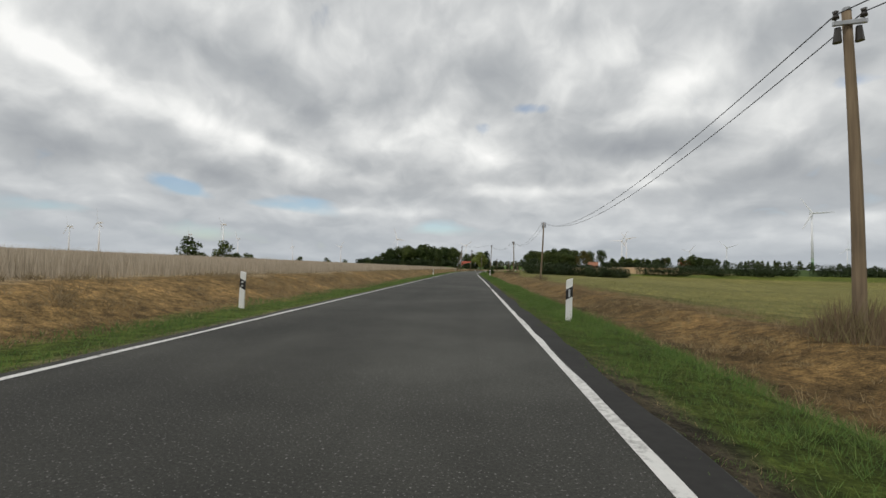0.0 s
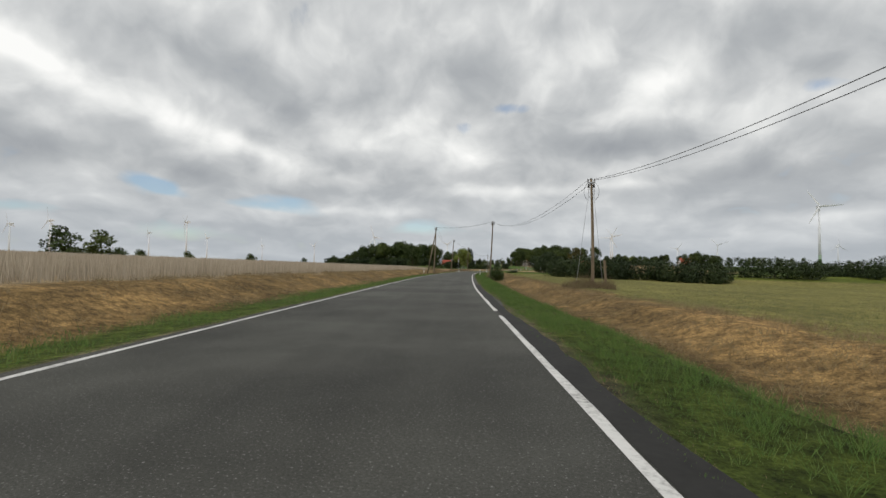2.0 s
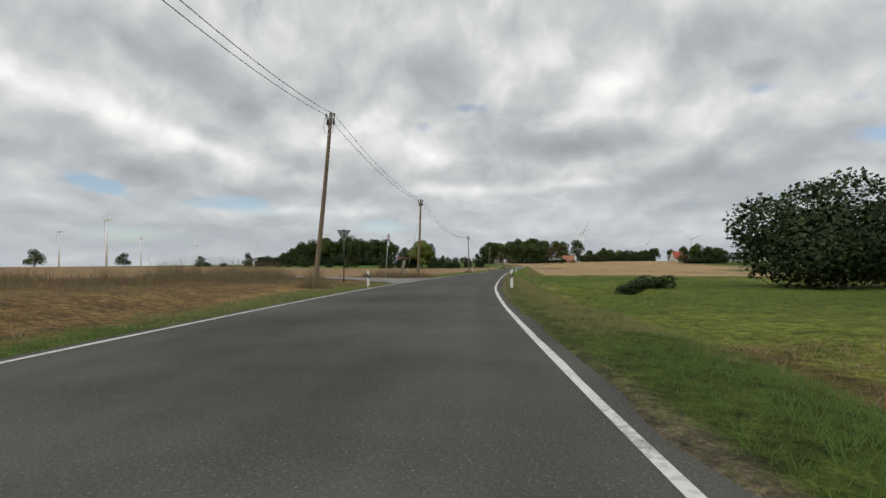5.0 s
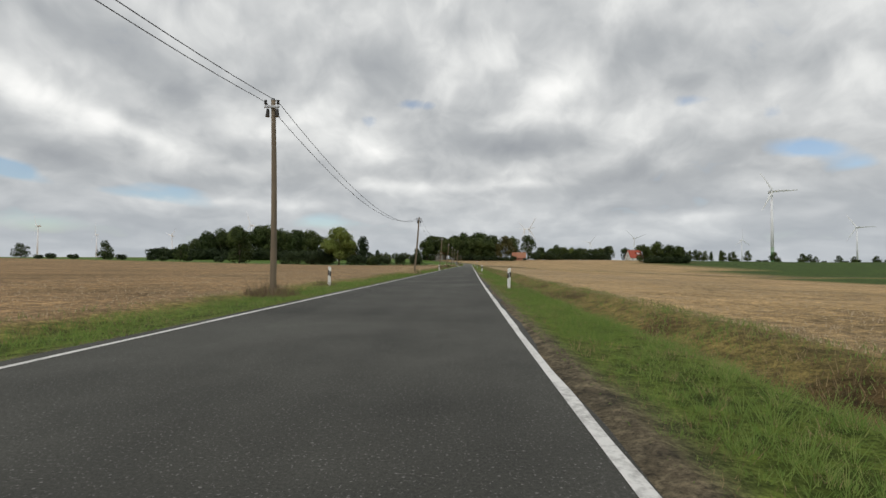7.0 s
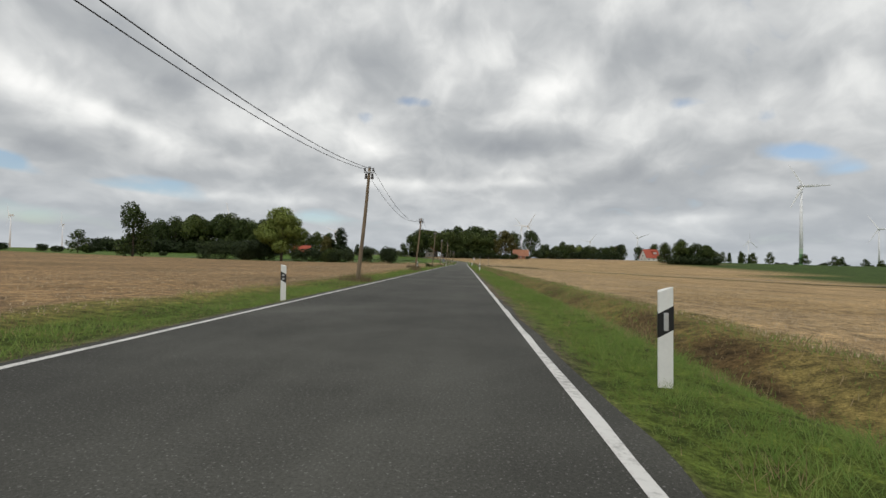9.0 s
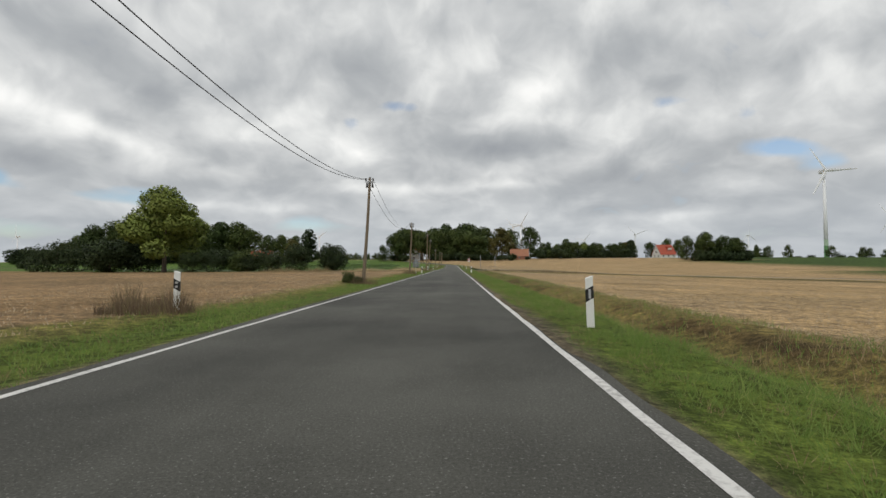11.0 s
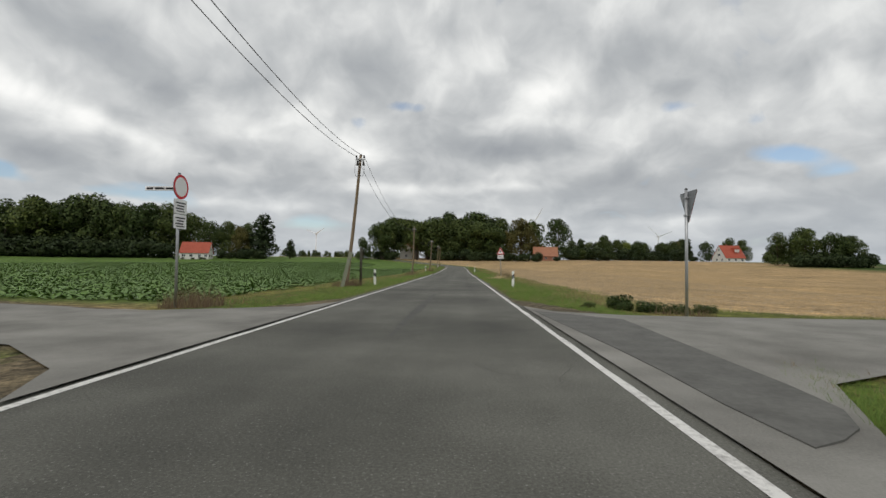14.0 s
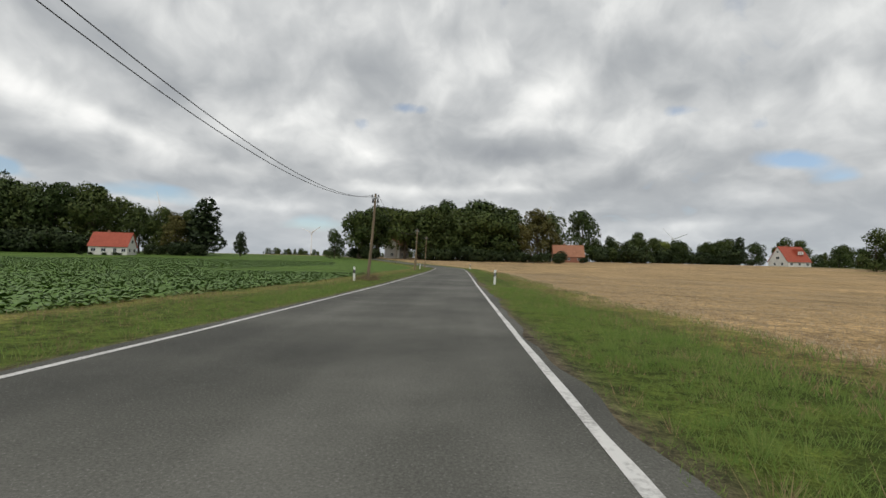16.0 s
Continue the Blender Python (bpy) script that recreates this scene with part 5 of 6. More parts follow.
    text = bpy.data.curves.new("distance_text", "FONT")
    text.body, text.size, text.align_x = "600 m", 0.19, "CENTER"
    text.extrude = 0.001
    tmp = new("distance_text", text)
    deps = bpy.context.evaluated_depsgraph_get()
    me = bpy.data.meshes.new_from_object(tmp.evaluated_get(deps))
    bpy.data.objects.remove(tmp)
    me.transform(Matrix.Translation((0, -0.0672, 2.295)) @ pose(0, 0, 0, 90, 0, 0))
    me.materials.clear()
    me.materials.append(M_INK)
    ob = new("text", me)
    ob.parent = q
    tagged(ob, "black distance figures")


# ---- trees ----
def leaf_cloud(lobes, count, size, seed, drop=0.0):
    """Many small three-cornered leaf clumps on and in a set of lobes (centre, radii)."""
    r = np.random.default_rng(seed)
    w = np.array([l[3] * l[4] for l in lobes])
    pick = r.choice(len(lobes), count, p=w / w.sum())
    L = np.array(lobes)[pick]
    v = r.normal(0, 1, (count, 3))
    v /= np.linalg.norm(v, axis=1, keepdims=True)
    rad = r.uniform(0.55, 1.06, count) ** 0.6
    bumpy = 1 + 0.22 * (r.uniform(0, 1, count) - 0.5)
    c = L[:, :3] + v * np.stack([L[:, 3], L[:, 3], L[:, 4]], -1) * (rad * bumpy)[:, None]
    a = r.normal(0, 1, (count, 3))
    a /= np.linalg.norm(a, axis=1, keepdims=True)
    b = np.cross(a, r.normal(0, 1, (count, 3)))
    b /= np.linalg.norm(b, axis=1, keepdims=True)
    s = (size * r.uniform(0.55, 1.35, count))[:, None]
    q = np.empty((count, 3, 3))
    q[:, 0], q[:, 1], q[:, 2] = c - a * s, c + a * s * 0.5 - b * s * 0.8, c + a * s * 0.5 + b * s * 0.8
    out = v + np.array((0.0, 0.0, 0.25)) + r.normal(0, 0.18, (count, 3))
    out /= np.linalg.norm(out, axis=1, keepdims=True)
    q, nrm = faced(q, out, out, 0.8)
    return q.reshape(-1, 3), nrm


def make_tree(kind, seed, mat, tall=20.0, leaves=2600, leaf=0.5):
    """A tree at the origin: tapered trunk with limbs, and a crown of leaf clumps."""
    r = np.random.default_rng(seed)
    root = new({"shrub": "shrub", "hedge": "hedge_bush"}.get(kind, "tree"))
    lobes = []
    if kind in ("broad", "avenue"):
        base, w = (0.06 if kind == "broad" else 0.26), 0.33
        for i in range(17):
            k = r.uniform(0, 1)
            z = tall * (base + 0.07 + (0.84 - base) * k)
            spread = w * tall * math.sin(math.pi * (0.22 + 0.70 * k)) * 0.78
            a = i * 2.4
            rr = tall * r.uniform(0.12, 0.18)
            lobes.append((math.cos(a) * spread, math.sin(a) * spread, z, rr, rr * r.uniform(0.8, 1.1)))
        lobes.append((0, 0, tall * 0.62, tall * 0.2, tall * 0.3))
        lobes.append((0, 0, tall * 0.88, tall * 0.11, tall * 0.115))
    elif kind == "tall":
        base = 0.2
        for i in range(12):
            k = i / 11
            rr = tall * (0.13 - 0.055 * k) * r.uniform(0.85, 1.15)
            a = i * 2.4
            lobes.append((math.cos(a) * tall * 0.075 * (1 - k * 0.6), math.sin(a) * tall * 0.075 * (1 - k * 0.6), tall * (0.22 + 0.70 * k), rr, rr * 1.25))
    elif kind == "shrub":
        base = 0.03
        for i in range(9):
            a = i * 2.4
            rr = tall * r.uniform(0.2, 0.32)
            lobes.append((math.cos(a) * tall * 0.32 * r.uniform(0.4, 1), math.sin(a) * tall * 0.32 * r.uniform(0.4, 1), tall * r.uniform(0.28, 0.72), rr, rr))
        lobes.append((0, 0, tall * 0.3, tall * 0.45, tall * 0.3))
    else:
        base = 0.02
        for i in range(14):
            x = (i / 13 - 0.5) * tall * 2.2
            rr = tall * r.uniform(0.26, 0.40)
            lobes.append((x, r.normal(0, 0.10) * tall, tall * r.uniform(0.32, 0.62), rr, rr))
            lobes.append((x + r.normal(0, 0.2), r.normal(0, 0.12) * tall, tall * 0.22, tall * 0.33, tall * 0.24))
    bm = bmesh.new()
    tr = tall * (0.020 if kind in ("broad", "tall", "avenue") else 0.015)
    knots = [Vector((0, 0, -0.4)), Vector((r.normal(0, .006) * tall, r.normal(0, .006) * tall, tall * 0.25)), Vector((r.normal(0, .012) * tall, r.normal(0, .012) * tall, tall * 0.55)), Vector((0, 0, tall * 0.85))]
    for i in range(3):
        tube(bm, knots[i], knots[i + 1], tr * (1.25 - 0.35 * i), tr * (0.9 - 0.35 * i), 8)
    for lobe in lobes[:8]:
        s = knots[1].lerp(knots[2], r.uniform(0, 0.8))
        tube(bm, s, Vector(lobe[:3]), tr * 0.38, tr * 0.1, 5, False)
    part("trunk", bm, M_BARK, root, "brown bark")
    leaves_at, nrm = leaf_cloud(lobes, leaves, leaf, seed + 100)
    soup("crown", leaves_at, 3, mat, "", "", root, "", nrm)
    return root


class Grove:
    """Tree kinds built once, then copied."""

    def __init__(self):
        self.kinds = {}

    def add(self, key, kind, seed, mat, tall, leaves, leaf, label, category):
        self.kinds[key] = [kind, seed, mat, tall, leaves, leaf, label, category, None]

    def plant(self, key, x, y, height, turn=None, wide=1.0, group="", z=None, label=""):
        k = self.kinds[key]
        turn = rng.uniform(0, 360) if turn is None else turn
        s = height / k[3]
        m = pose(x, y, (ground_z(x, y) if z is None else z) - 0.05, 0, 0, turn) @ Matrix.Diagonal((s * wide, s * wide, s, 1))
        if k[8] is None:
            k[8] = make_tree(k[0], k[1], k[2], k[3], k[4], k[5])
            ob = k[8]
            tagged(ob, k[6], k[7])
        else:
            ob = copy_thing(k[8], pose(0, 0, 0))
        ob.matrix_basis = m
        return tagged(ob, label, "", group)


def make_trees():
    g = Grove()
    for i in range(4):
        g.add("broad%d" % i, "broad", 10 + i, M_LEAF, 22.0, 5200, 0.46, "broad-crowned deciduous tree in dark green leaf", "tree")
    g.add("brown", "broad", 21, M_LEAF_BROWN, 22.0, 4800, 0.46, "deciduous tree with browning summer leaves", "tree")
    g.add("light", "broad", 22, M_LEAF_LIGHT, 17.0, 24000, 0.24, "round light green tree standing above a hedge", "tree")
    g.add("tall0", "tall", 23, M_LEAF_DARK, 24.0, 2800, 0.55, "slender dark tree rising over its neighbours", "tree")
    g.add("tall1", "tall", 24, M_LEAF, 24.0, 2800, 0.55, "slender mid-green tree in full leaf", "tree")
    g.add("small", "broad", 25, M_LEAF, 10.0, 1500, 0.34, "small round field tree", "tree")
    for i in range(3):
        g.add("shrub%d" % i, "shrub", 30 + i, M_LEAF_DARK, 6.0, 1700, 0.3, "dense dark green shrub", "shrub")
    for i in range(3):
        g.add("hedge%d" % i, "hedge", 40 + i, M_LEAF_DARK, 6.0, 6500, 0.19, "dense dark hedge bush at a field edge", "hedge")
    g.add("avenue", "avenue", 27, M_LEAF, 22.0, 3000, 0.56, "tall tree with a clear trunk and high crown", "tree")
    for i in range(3):
        g.add("bush%d" % i, "shrub", 33 + i, (M_LEAF_DARK, M_LEAF_DARK, M_LEAF)[i], 7.0, 7500, 0.17, "tall dark bush in a field hedge", "shrub")
    g.add("near", "shrub", 50, M_LEAF_DARK, 6.0, 16000, 0.11, "dark leafy hawthorn beside the bend", "shrub")
    g.add("shade_growth", "shrub", 52, M_LEAF_DARK, 1.5, 2600, 0.05, "dark low growth, also standing in for shade in a ditch", "weeds")
    g.add("weedbush", "shrub", 51, M_LEAF, 1.7, 3200, 0.06, "bushy green weeds beside a pole", "shrub")

    def clump(keys, x0, x1, y0, y1, n, h0, h1, group, wide=1.0, seed=1):
        q = np.random.default_rng(seed)
        for i in range(n):
            k = (i + q.uniform(0.1, 0.9)) / n
            g.plant(keys[q.integers(len(keys))], x0 + (x1 - x0) * k, q.uniform(y0, y1), q.uniform(h0, h1), q.uniform(0, 360), wide * q.uniform(0.9, 1.15), group)
    B = ["broad0", "broad1", "broad2", "broad3"]
    # wood on the left, tapering to the far end
    def wood(y0, y1, n, seed):
        q = np.random.default_rng(seed)
        for i in range(n):
            x = -154 - 172 * (i + q.uniform(0.1, 0.9)) / n
            h = np.interp(x, [-330, -300, -268, -250, -200, -165, -150], [7, 14, 27, 33.5, 33.5, 31, 26]) * q.uniform(0.88, 1.04)
            g.plant(B[int(q.integers(4))], x, q.uniform(y0, y1), h, q.uniform(0, 360), q.uniform(0.95, 1.15), "trees of the wood")
    wood(600, 608, 15, 1)
    wood(622, 634, 13, 2)
    clump(["shrub0", "shrub1", "shrub2"], -318, -152, 590, 596, 30, 8, 14, "shrubs along the wood", 1.35, 3)
    # hedge along the crossing lane on the left
    g.plant("light", -62.0, 352.5, 17.6, 40, 1.22)
    g.plant("hedge1", -84.8, 352, 7.4, 15, 0.55, "hedge bushes by the lane")
    clump(["bush0", "bush1"], -79, -66, 351, 356, 3, 7.0, 8.8, "hedge bushes by the lane", 1.25, 5)
    clump(["bush0", "bush1", "bush2"], -58, -37, 351, 355, 5, 3.8, 5.4, "hedge bushes by the lane", 1.35, 6)
    g.plant("bush1", -31.8, 347.5, 5.6, 200, 1.0, "hedge bushes by the lane")
    g.plant("bush0", -24.4, 347.5, 6.6, 10, 1.0, "hedge bushes by the lane")
    g.plant("broad2", -104, 338, 16.5, 20, 0.9)
    g.plant("small", -202, 382, 10.5, 0)
    g.plant("small", -160, 384, 9.5, 60, 1.2)
    clump(["shrub0", "shrub2"], -260, -120, 386, 396, 10, 2.5, 4.5, "field hedge bushes", 1.5, 7)
    # round the white house and beyond
    clump(B, -141, -116, 606, 614, 4, 17, 21, "trees behind the house", 0.95, 8)
    g.plant("tall0", -105, 600, 24.5, 0, 1.75)
    g.plant("brown", -116, 598, 17, 0, 0.95)
    clump(["shrub0", "shrub1", "shrub2"], -126, -100, 592, 598, 6, 4, 7, "shrubs round the house", 1.3, 29)
    clump(["shrub0", "shrub2"], -141, -122, 577, 579, 5, 1.0, 1.6, "low garden shrubs", 1.4, 30)
    g.plant("tall0", -90.3, 602, 10.6, 0, 1.6)
    clump(["tall1", "small"], -240, -55, 980, 1010, 34, 11, 15, "distant row of trees", 1.2, 9)
    g.plant("broad2", -50, 602, 12.0, 0, 1.0)
    clump(["shrub0", "shrub2"], -46, -34, 604, 612, 4, 4.5, 6.5, "shrubs by the road's end", 1.2, 10)
    # wood where the road bends away
    clump(["avenue"], -44, -33, 608, 616, 3, 19, 22, "trees of the wood ahead", 1.0, 31)
    clump(["avenue"], -22, -15, 610, 616, 2, 21, 23, "trees of the wood ahead", 1.0, 32)
    clump(["avenue"], -40, -16, 634, 640, 4, 24, 26, "trees of the wood ahead", 1.0, 33)
    clump(B, -16, 26, 614, 626, 8, 20, 25, "trees of the wood ahead", 1.05, 11)
    clump(B, -14, 30, 636, 652, 8, 25, 29, "trees of the wood ahead", 1.05, 12)
    g.plant("tall0", 20, 617, 24.5, 0, 1.6)
    clump(["shrub0", "shrub1", "shrub2"], -14, 46, 604, 610, 15, 4, 6.5, "shrubs below the wood", 1.3, 13)
    g.plant("brown", 31, 618, 17, 0, 0.9)
    g.plant("brown", 42, 640, 25, 70, 1.1)
    g.plant("broad1", 50, 650, 26, 0, 1.0)
    g.plant("avenue", 67.5, 654, 27, 0, 0.85)
    clump(["shrub1", "small"], 66, 98, 640, 650, 7, 6, 10, "garden trees", 1.2, 14)
    g.plant("shrub0", 49, 622, 4.5, 0, 1.3)
    g.plant("shrub2", 60, 622, 3.2, 0, 1.4)
    # field trees on the right, in uneven groups
    for key, x, y, h, wide in (("shrub1", 78, 652, 8.5, 1.1), ("tall1", 84, 660, 14, 1.5), ("broad0", 99, 662, 16.5, 0.95), ("broad3", 110, 668, 14, 1.0), ("light", 118, 672, 12, 1.1), ("broad1", 122, 662, 13, 1.0), ("small", 130, 674, 9.5, 1.1),
                               ("broad2", 137, 664, 12, 1.15), ("tall1", 145, 672, 12.5, 1.6), ("broad0", 152, 676, 14, 1.0), ("brown", 164, 700, 15, 1.0), ("tall0", 157, 668, 15.5, 1.6), ("broad3", 170, 702, 17, 1.0),
                               ("broad1", 190, 706, 16, 1.0), ("broad2", 203, 700, 18, 1.0), ("broad0", 216, 704, 17, 1.0), ("small", 228, 690, 13, 1.2), ("broad3", 240, 700, 15, 1.0), ("broad1", 254, 704, 14, 1.0)):
        g.plant(key, x, y, h, None, wide, "field trees on the right")
    clump(["shrub0", "shrub1", "shrub2"], 72, 160, 652, 660, 15, 2.6, 5.0, "field hedge bushes", 1.5, 16)
    clump(B, 86, 160, 690, 706, 9, 12, 15.5, "field trees on the right", 1.05, 34)
    clump(["shrub0", "shrub1", "shrub2"], 80, 156, 662, 668, 13, 5.5, 9, "field hedge bushes", 1.4, 35)
    # dark copse before the house
    for key, x, y, h, wide in (("broad2", 172, 600, 17, 1.0), ("broad0", 182, 594, 19, 1.0), ("broad1", 192, 590, 18, 1.05), ("broad3", 201, 588, 16, 1.05), ("broad2", 188, 604, 20, 0.95), ("broad0", 206, 600, 15.5, 1.0), ("tall1", 211, 604, 15, 1.4)):
        g.plant(key, x, y, h, None, wide, "trees of the copse")
    clump(["shrub0", "shrub1", "shrub2"], 168, 208, 580, 586, 11, 5, 9, "shrubs of the copse", 1.3, 18)
    clump(["small", "tall1"], 300, 392, 800, 830, 13, 13, 17, "row of trees on the skyline", 1.0, 19)
    for x, y, h in ((372, 720, 12), (415, 735, 11), (430, 745, 10), (520, 860, 9), (560, 870, 11), (590, 880, 10), (640, 900, 12), (700, 900, 12), (730, 930, 9), (800, 940, 13)):
        g.plant("small", x, y, h, None, 1.3, "trees on the skyline")
    clump(["shrub0", "shrub1"], 420, 900, 900, 930, 26, 4, 7, "bushes on the skyline", 2.0, 20)
    # hedges beyond the first meadow
    clump(["hedge0", "hedge1", "hedge2"], 21, 54, 43, 48, 7, 4.0, 4.9, "hedge bushes behind the meadow", 1.1, 21)
    g.plant("near", 17.5, 82.5, 6.2, 0, 1.15)
    g.plant("near", 23.0, 84.0, 5.0, 130, 1.1)
    clump(["hedge0", "hedge1", "hedge2"], 64, 150, 62, 80, 8, 4.0, 5.5, "hedge bushes behind the meadow", 1.2, 22)
    clump(["hedge0", "hedge2", "small"], 160, 420, 130, 190, 12, 4, 7, "hedge bushes behind the meadow", 1.5, 23)
    g.plant("weedbush", 14.6, 4.6, 2.2, 0, 0.9)
    # low ditch growth, its dark leaves also standing in for the shaded cut
    for x, y, h in ((5.2, 79.3, 0.5), (5.8, 79.5, 0.6), (6.4, 79.7, 0.7), (7.1, 80.1, 0.8), (7.9, 80.5, 0.9), (8.7, 80.9, 0.9), (9.5, 81.2, 0.9)):
        g.plant("shade_growth", x, y, h, None, 1.9, "nettles in the ditch")
    # rank green growth round feet of poles and signs
    for x, y, h, wide in ((-6.75, 280.3, 0.85, 1.0), (-6.1, 280.0, 0.6, 1.2), (5.0, 357.0, 0.55, 1.5), (5.7, 356.6, 0.4, 2.0), (6.5, 356.6, 0.36, 2.2), (7.4, 356.8, 0.32, 2.2), (4.2, 357.3, 0.25, 1.8)):
        g.plant("weedbush", x, y, h, None, wide, "green weeds by poles and signs")
    # skyline of the hill on the left
    for x, y, h in ((-189, 104, 17.5), (-181, 101, 8), (-173, 98, 8), (-163, 96, 8), (-152.5, 91.5, 14), (-145, 93, 7.5), (-138, 95, 7), (-100, 112, 6), (-290, 30, 12), (-300, 20, 14), (-230, 150, 10), (-205, 160, 9)):
        g.plant("small", x, y, h, None, 1.2, "trees on the rise")
    for x, y, h in ((-330, 330, 12), (-260, 330, 9), (-210, 340, 7)):
        g.plant("small", x, y, h, None, 1.4, "trees on the rise")
    clump(["shrub0", "shrub1", "small"], -420, -250, 20, 60, 8, 5, 11, "trees on the rise", 1.4, 24)


# ---- houses ----
def make_house(x, y, rz, w, d, eave, ridge, wall, roof, label, windows, dormer=False, extra=None):
    """A gabled house, its ridge along its own x: walls, roof, windows with frames, door, chimney."""
    root = new("house")
    root.matrix_basis = pose(x, y, ground_z(x, y) - 0.15, 0, 0, rz)
    tagged(root, label, "house")
    bm = bmesh.new()
    prof = [(-d / 2, 0), (d / 2, 0), (d / 2, eave), (0, ridge), (-d / 2, eave)]
    a = [bm.verts.new((-w / 2, py, pz)) for py, pz in prof]
    b = [bm.verts.new((w / 2, py, pz)) for py, pz in prof]
    bm.faces.new(a[::-1]), bm.faces.new(b)
    for i in range(5):
        if i in (2, 3):
            continue
        bm.faces.new((a[i], a[(i + 1) % 5], b[(i + 1) % 5], b[i]))
    part("wall", bm, wall, root)
    slope = math.atan2(ridge - eave, d / 2)
    run = (d / 2 + 0.45) / math.cos(slope)
    for s in (-1, 1):
        m = Matrix.Translation((0, 0, ridge + 0.12)) @ (Matrix.Rotation(-slope * s, 4, "X"))
        bm = box(bmesh.new(), -w / 2 - 0.35, w / 2 + 0.35, 0 if s > 0 else -run, run if s > 0 else 0, -0.1, 0.1, m, 0.02)
        r = part("roof", bm, roof, root)
        if dormer and s < 0:
            dm = box(bmesh.new(), w * 0.02, w * 0.30, -d * 0.36, -d * 0.08, ridge - (ridge - eave) * 0.62, ridge - (ridge - eave) * 0.18, None, 0.05)
            part("dormer", dm, M_RED_TILE, r, "red dormer")
            for k in range(3):
                wx = w * (0.05 + 0.085 * k)
                part("window", box(bmesh.new(), wx, wx + w * 0.06, -d * 0.375, -d * 0.36, ridge - (ridge - eave) * 0.55, ridge - (ridge - eave) * 0.33), M_FRAME, r, "white dormer window")
    w > 5 and part("chimney", box(bmesh.new(), -w * 0.12 - 0.35, -w * 0.12 + 0.35, -0.35, 0.35, ridge - 0.7, ridge + 0.9, None, 0.03), M_BRICK, root, "brick chimney")
    for side, px, pz, ww, hh in windows:
        if side == "front":
            m = Matrix.Translation((px, -d / 2 - 0.03, pz))
        elif side == "west":
            m = Matrix.Translation((-w / 2 - 0.03, px, pz)) @ Matrix.Rotation(-math.pi / 2, 4, "Z")
        else:
            m = Matrix.Translation((w / 2 + 0.03, px, pz)) @ Matrix.Rotation(math.pi / 2, 4, "Z")
        win = part("window", box(bmesh.new(), -ww / 2, ww / 2, -0.04, 0.04, -hh / 2, hh / 2, m, 0.01), M_FRAME, root, "white window frame")
        for s in (-1, 1):
            part("pane", box(bmesh.new(), s * ww / 4 - ww / 4 + 0.06, s * ww / 4 + ww / 4 - 0.06, -0.05, -0.03, -hh / 2 + 0.08, hh / 2 - 0.08, m), M_PANE, win)
    return root


def make_houses():
    make_house(-133, 585, 12, 13.5, 8, 3.6, 8.8, M_PLASTER, M_RED_TILE, "white rendered farmhouse with a red tiled roof",
               [("front", -5, 1.9, 1.6, 1.3), ("front", -1.5, 1.9, 1.6, 1.3), ("front", 2.5, 1.6, 1.2, 2.1), ("front", 5.5, 1.9, 1.4, 1.3), ("east", -2, 1.9, 1.3, 1.3), ("east", 2, 1.9, 1.3, 1.3), ("east", 0, 5.4, 1.4, 1.3)])
    make_house(55, 632, -6, 14, 10, 2.8, 8.2, M_BRICK, M_ORANGE_TILE, "low brick farmhouse under a large weathered tiled roof",
               [("front", -4.5, 1.5, 1.3, 1.2), ("front", 0, 1.5, 1.3, 1.2), ("front", 4.5, 1.5, 1.3, 1.2), ("east", 0, 4.6, 1.3, 1.2)])
    make_house(189.6, 676, 10, 14.7, 13, 3.3, 11.6, M_PLASTER, M_RED_TILE, "white gabled house with a steep red roof and dormer",
               [("front", -5, 1.8, 1.6, 1.4), ("front", 0, 1.8, 1.6, 1.4), ("front", 5, 1.8, 1.6, 1.4), ("west", -3, 1.8, 1.4, 1.4), ("west", 2, 1.8, 1.4, 1.4), ("west", 0, 5.2, 2.2, 1.5), ("west", 0, 8.6, 1.2, 1.2)], True)
    make_house(-27, 630, 70, 10, 8, 6.2, 9.0, M_PLASTER, M_ORANGE_TILE, "pale rendered house half hidden behind trees",
               [("west", 0, 1.9, 1.3, 1.3), ("front", -2.5, 1.9, 1.3, 1.3), ("front", 2.5, 1.9, 1.3, 1.3), ("west", 0, 4.8, 1.3, 1.3)])
    make_house(34.5, 611.5, 85, 2.6, 2.4, 2.2, 3.4, M_PLASTER, M_ORANGE_TILE, "tiny white gabled hut in front of trees", [("west", 0, 1.3, 0.7, 0.8)])


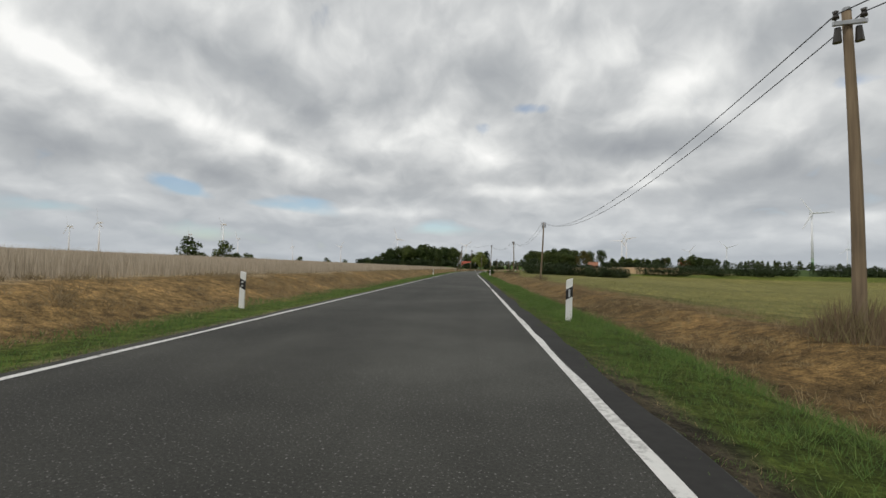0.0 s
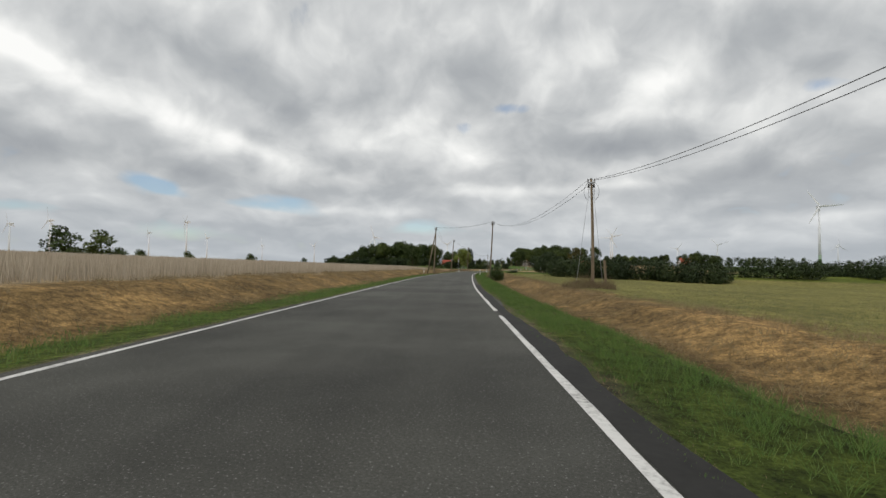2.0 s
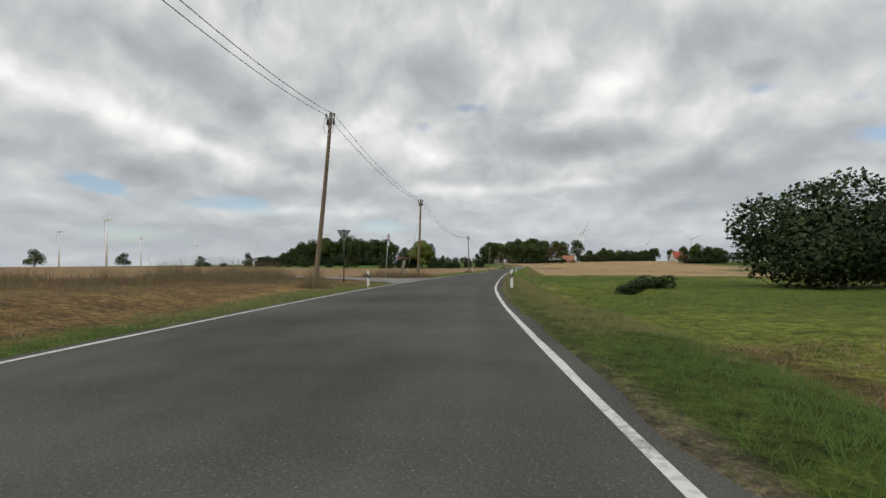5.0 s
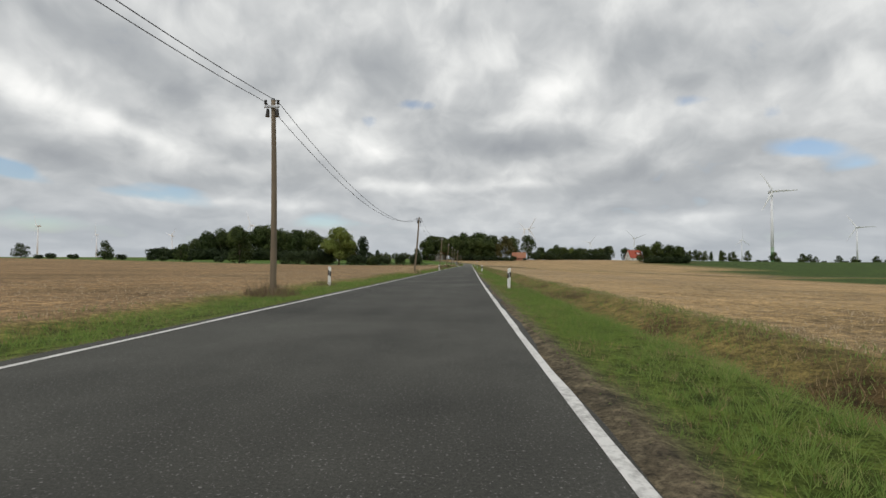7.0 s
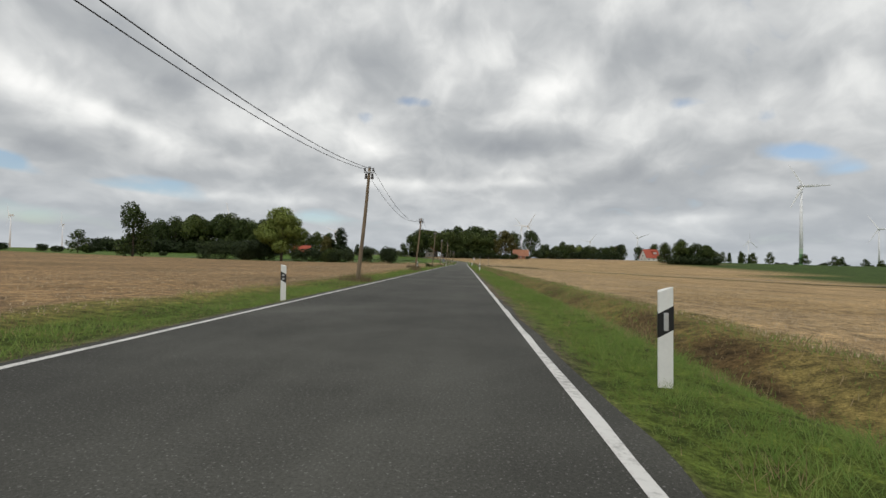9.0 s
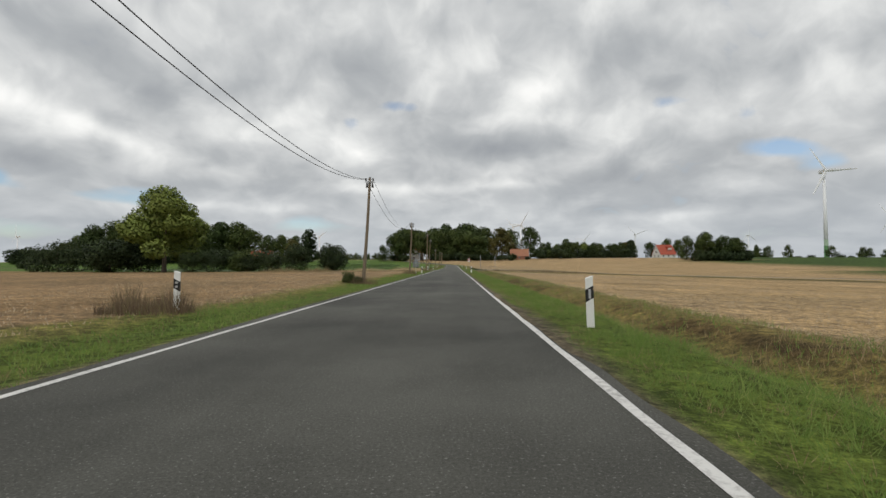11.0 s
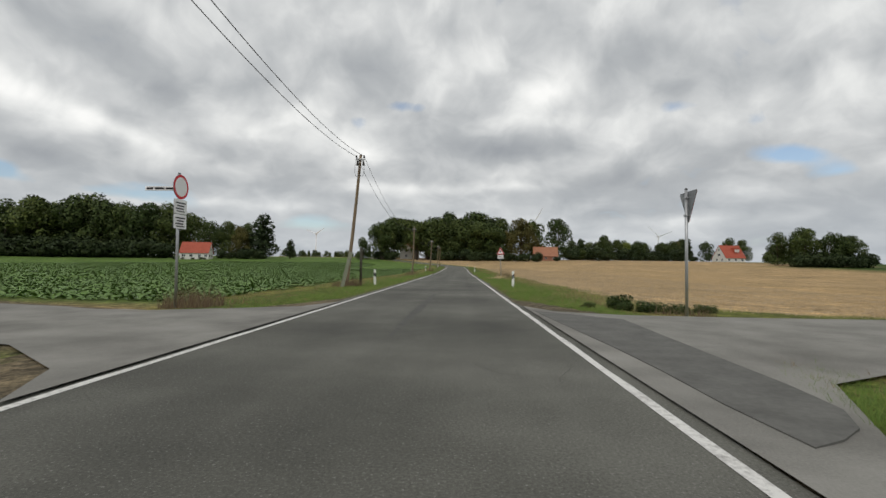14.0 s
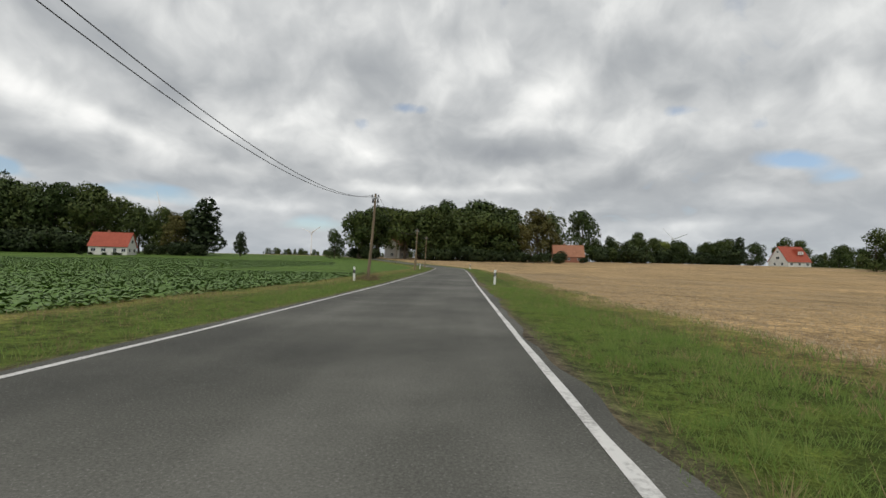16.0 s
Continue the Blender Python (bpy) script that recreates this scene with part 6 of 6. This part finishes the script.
# ---- wind turbines ----
def make_turbine(x, y, hub, rotor, rz, spin, base=None):
    root = new("wind_turbine")
    b = ground_z(x, y) if base is None else base
    root.matrix_basis = pose(x, y, b - 0.5, 0, 0, rz)
    h = hub - b
    k = h / 85
    part("tower", tube(bmesh.new(), (0, 0, 0), (0, 0, h), 1.9 * k, 1.05 * k, 18), M_TURBINE, root, "tapered white tower", smooth=True)
    bm = box(bmesh.new(), -1.6 * k, 1.6 * k, -2.5 * k, 6.0 * k, h - 1.2 * k, h + 2.2 * k, None, 0.6 * k)
    part("nacelle", bm, M_TURBINE, root, "white nacelle", smooth=True)
    rot = part("hub", tube(bmesh.new(), (0, -2.5 * k, h + 0.5 * k), (0, -5.0 * k, h + 0.5 * k), 1.5 * k, 0.6 * k, 14), M_TURBINE, root, "rounded hub")
    for i in range(3):
        a = radians(spin + 120 * i)
        bm = bmesh.new()
        sec = []
        for q, c in ((0.02, 1.1), (0.12, 2.1), (0.25, 1.9), (0.6, 1.2), (0.95, 0.6), (1.0, 0.2)):
            rr = rotor * q
            ax, az = math.sin(a), math.cos(a)
            px, pz = math.cos(a), -math.sin(a)
            ctr = Vector((ax * rr, -3.8 * k, h + 0.5 * k + az * rr))
            sd = Vector((px, 0.25, pz)).normalized() * c * k * 0.6
            th = Vector((0, 0.16 * c * k, 0))
            sec.append([bm.verts.new(v) for v in (ctr - sd, ctr - th, ctr + sd * 1.2, ctr + th)])
        for s0, s1 in zip(sec, sec[1:]):
            for j in range(4):
                bm.faces.new((s0[j], s0[(j + 1) % 4], s1[(j + 1) % 4], s1[j]))
        bm.faces.new(sec[-1])
        part("blade", bm, M_TURBINE, rot, "white blade")
    return tagged(root, "white three-bladed wind turbine on the skyline", "wind turbine", "wind turbines on the skyline")


TURBINES = [
    (381, 738, 93.8, 28, -8, -32, 3.0), (702, 1015, 71, 28, -50, 90, 3.0), (135, 1157, 76.7, 30, 0, 30, 2.0), (-1039, 1099, 128, 44, -60, 62, 2.0), (-1450, 1020, 132, 46, -60, 10, 2.0), (413, 1316, 66, 32, 10, 70, 2.0), (-480, 1165, 84, 34, -20, 340, 2.0),
    (-1184, 739, 93, 30, -60, 20, 2.0), (-798, 1115, 59, 26, -30, 0, 2.0), (-677, 1189, 61, 26, -30, 50, 2.0), (-1500, 1720, 124, 44, -30, 90, 2.0), (-1080, 1010, 91, 30, -50, 30, 2.0), (736, 1433, 69, 30, 20, 0, 2.0), (373, 1579, 67, 30, 10, 40, 2.0), (188, 1664, 113, 34, 0, 80, 2.0), (-427, 1795, 95, 34, 0, 55, 2.0),
]


def make_turbines():
    for i, row in enumerate(TURBINES):
        root = make_turbine(*row)
        if i == 0:
            # paler and paler green rings round the foot of the tower
            h = row[2] - row[6]
            k = h / 85
            for j, mat in enumerate((M_GREEN_RING, M_GREEN_RING, M_PALE_RING)):
                z0, z1 = h * (0.0, 0.10, 0.17)[j], h * (0.10, 0.17, 0.24)[j]
                r0, r1 = ((1.9 - 0.85 * z / h) * k + 0.03 for z in (z0, z1))
                part("painted_ring", tube(bmesh.new(), (0, 0, z0), (0, 0, z1), r0, r1, 18, False), mat, root, "green painted ring round the tower", smooth=True)


def make_weeds():
    """Rank dry weeds left standing round pole feet and posts."""
    us, ys, hs = [], [], []
    for x, y, tall, spread, n in [(p[0], p[1], 0.75, 0.9, 900) for p in POLES[1:18]] + [(24.3, -23.6, 1.0, 0.9, 2600), (25.5, -23.2, 0.95, 0.8, 2000), (23.6, -24.6, 0.7, 0.8, 1200), (44.6, -118.3, 0.9, 0.75, 1800), (-7.3, 262.4, 0.7, 0.6, 700), (-8.1, 262.5, 0.75, 0.7, 1000), (1.2, 149.0, 0.6, 0.5, 90), (1.6, 149.0, 0.45, 0.6, 70), (-8.0, 149.3, 0.5, 0.6, 350), (5.6, 396.4, 0.95, 0.9, 900), (6.3, 355.9, 0.4, 0.8, 300), (-7.4, 356.4, 0.8, 0.8, 700), (-5.7, 315.2, 0.6, 0.8, 600), (-8.6, 102.0, 1.1, 2.0, 1800), (-11.0, 102.6, 1.2, 1.8, 1800), (-13.6, 104.6, 1.1, 1.8, 1500), (9.0, 347.0, 0.6, 0.8, 500)]:
        a, r = rng.uniform(0, 2 * np.pi, n), spread * np.sqrt(rng.uniform(0, 1, n))
        yy = y + r * np.sin(a) * 1.3
        uu = x + r * np.cos(a) - mid_x(yy)
        us.append(uu), ys.append(yy)
        hs.append(tall * rng.uniform(0.2, 1.0, n) ** 1.4 * (1.3 - 0.7 * r / spread) * (0.35 + 1.1 * value_noise(uu, yy, 0.45, 49)))
    u, y, h = (np.concatenate(v) for v in (us, ys, hs))
    keep = (side_road(u, y) < 0.3) & (np.abs(u) > half(y) + 0.5)
    blades("rank_weeds", u[keep], y[keep], h[keep], 0.022, 0.55, M_WEED, "rank brown-green weeds round poles and signs", "weeds")


make_weeds()
make_posts()
make_poles()
make_signs()
make_trees()
make_houses()
make_turbines()
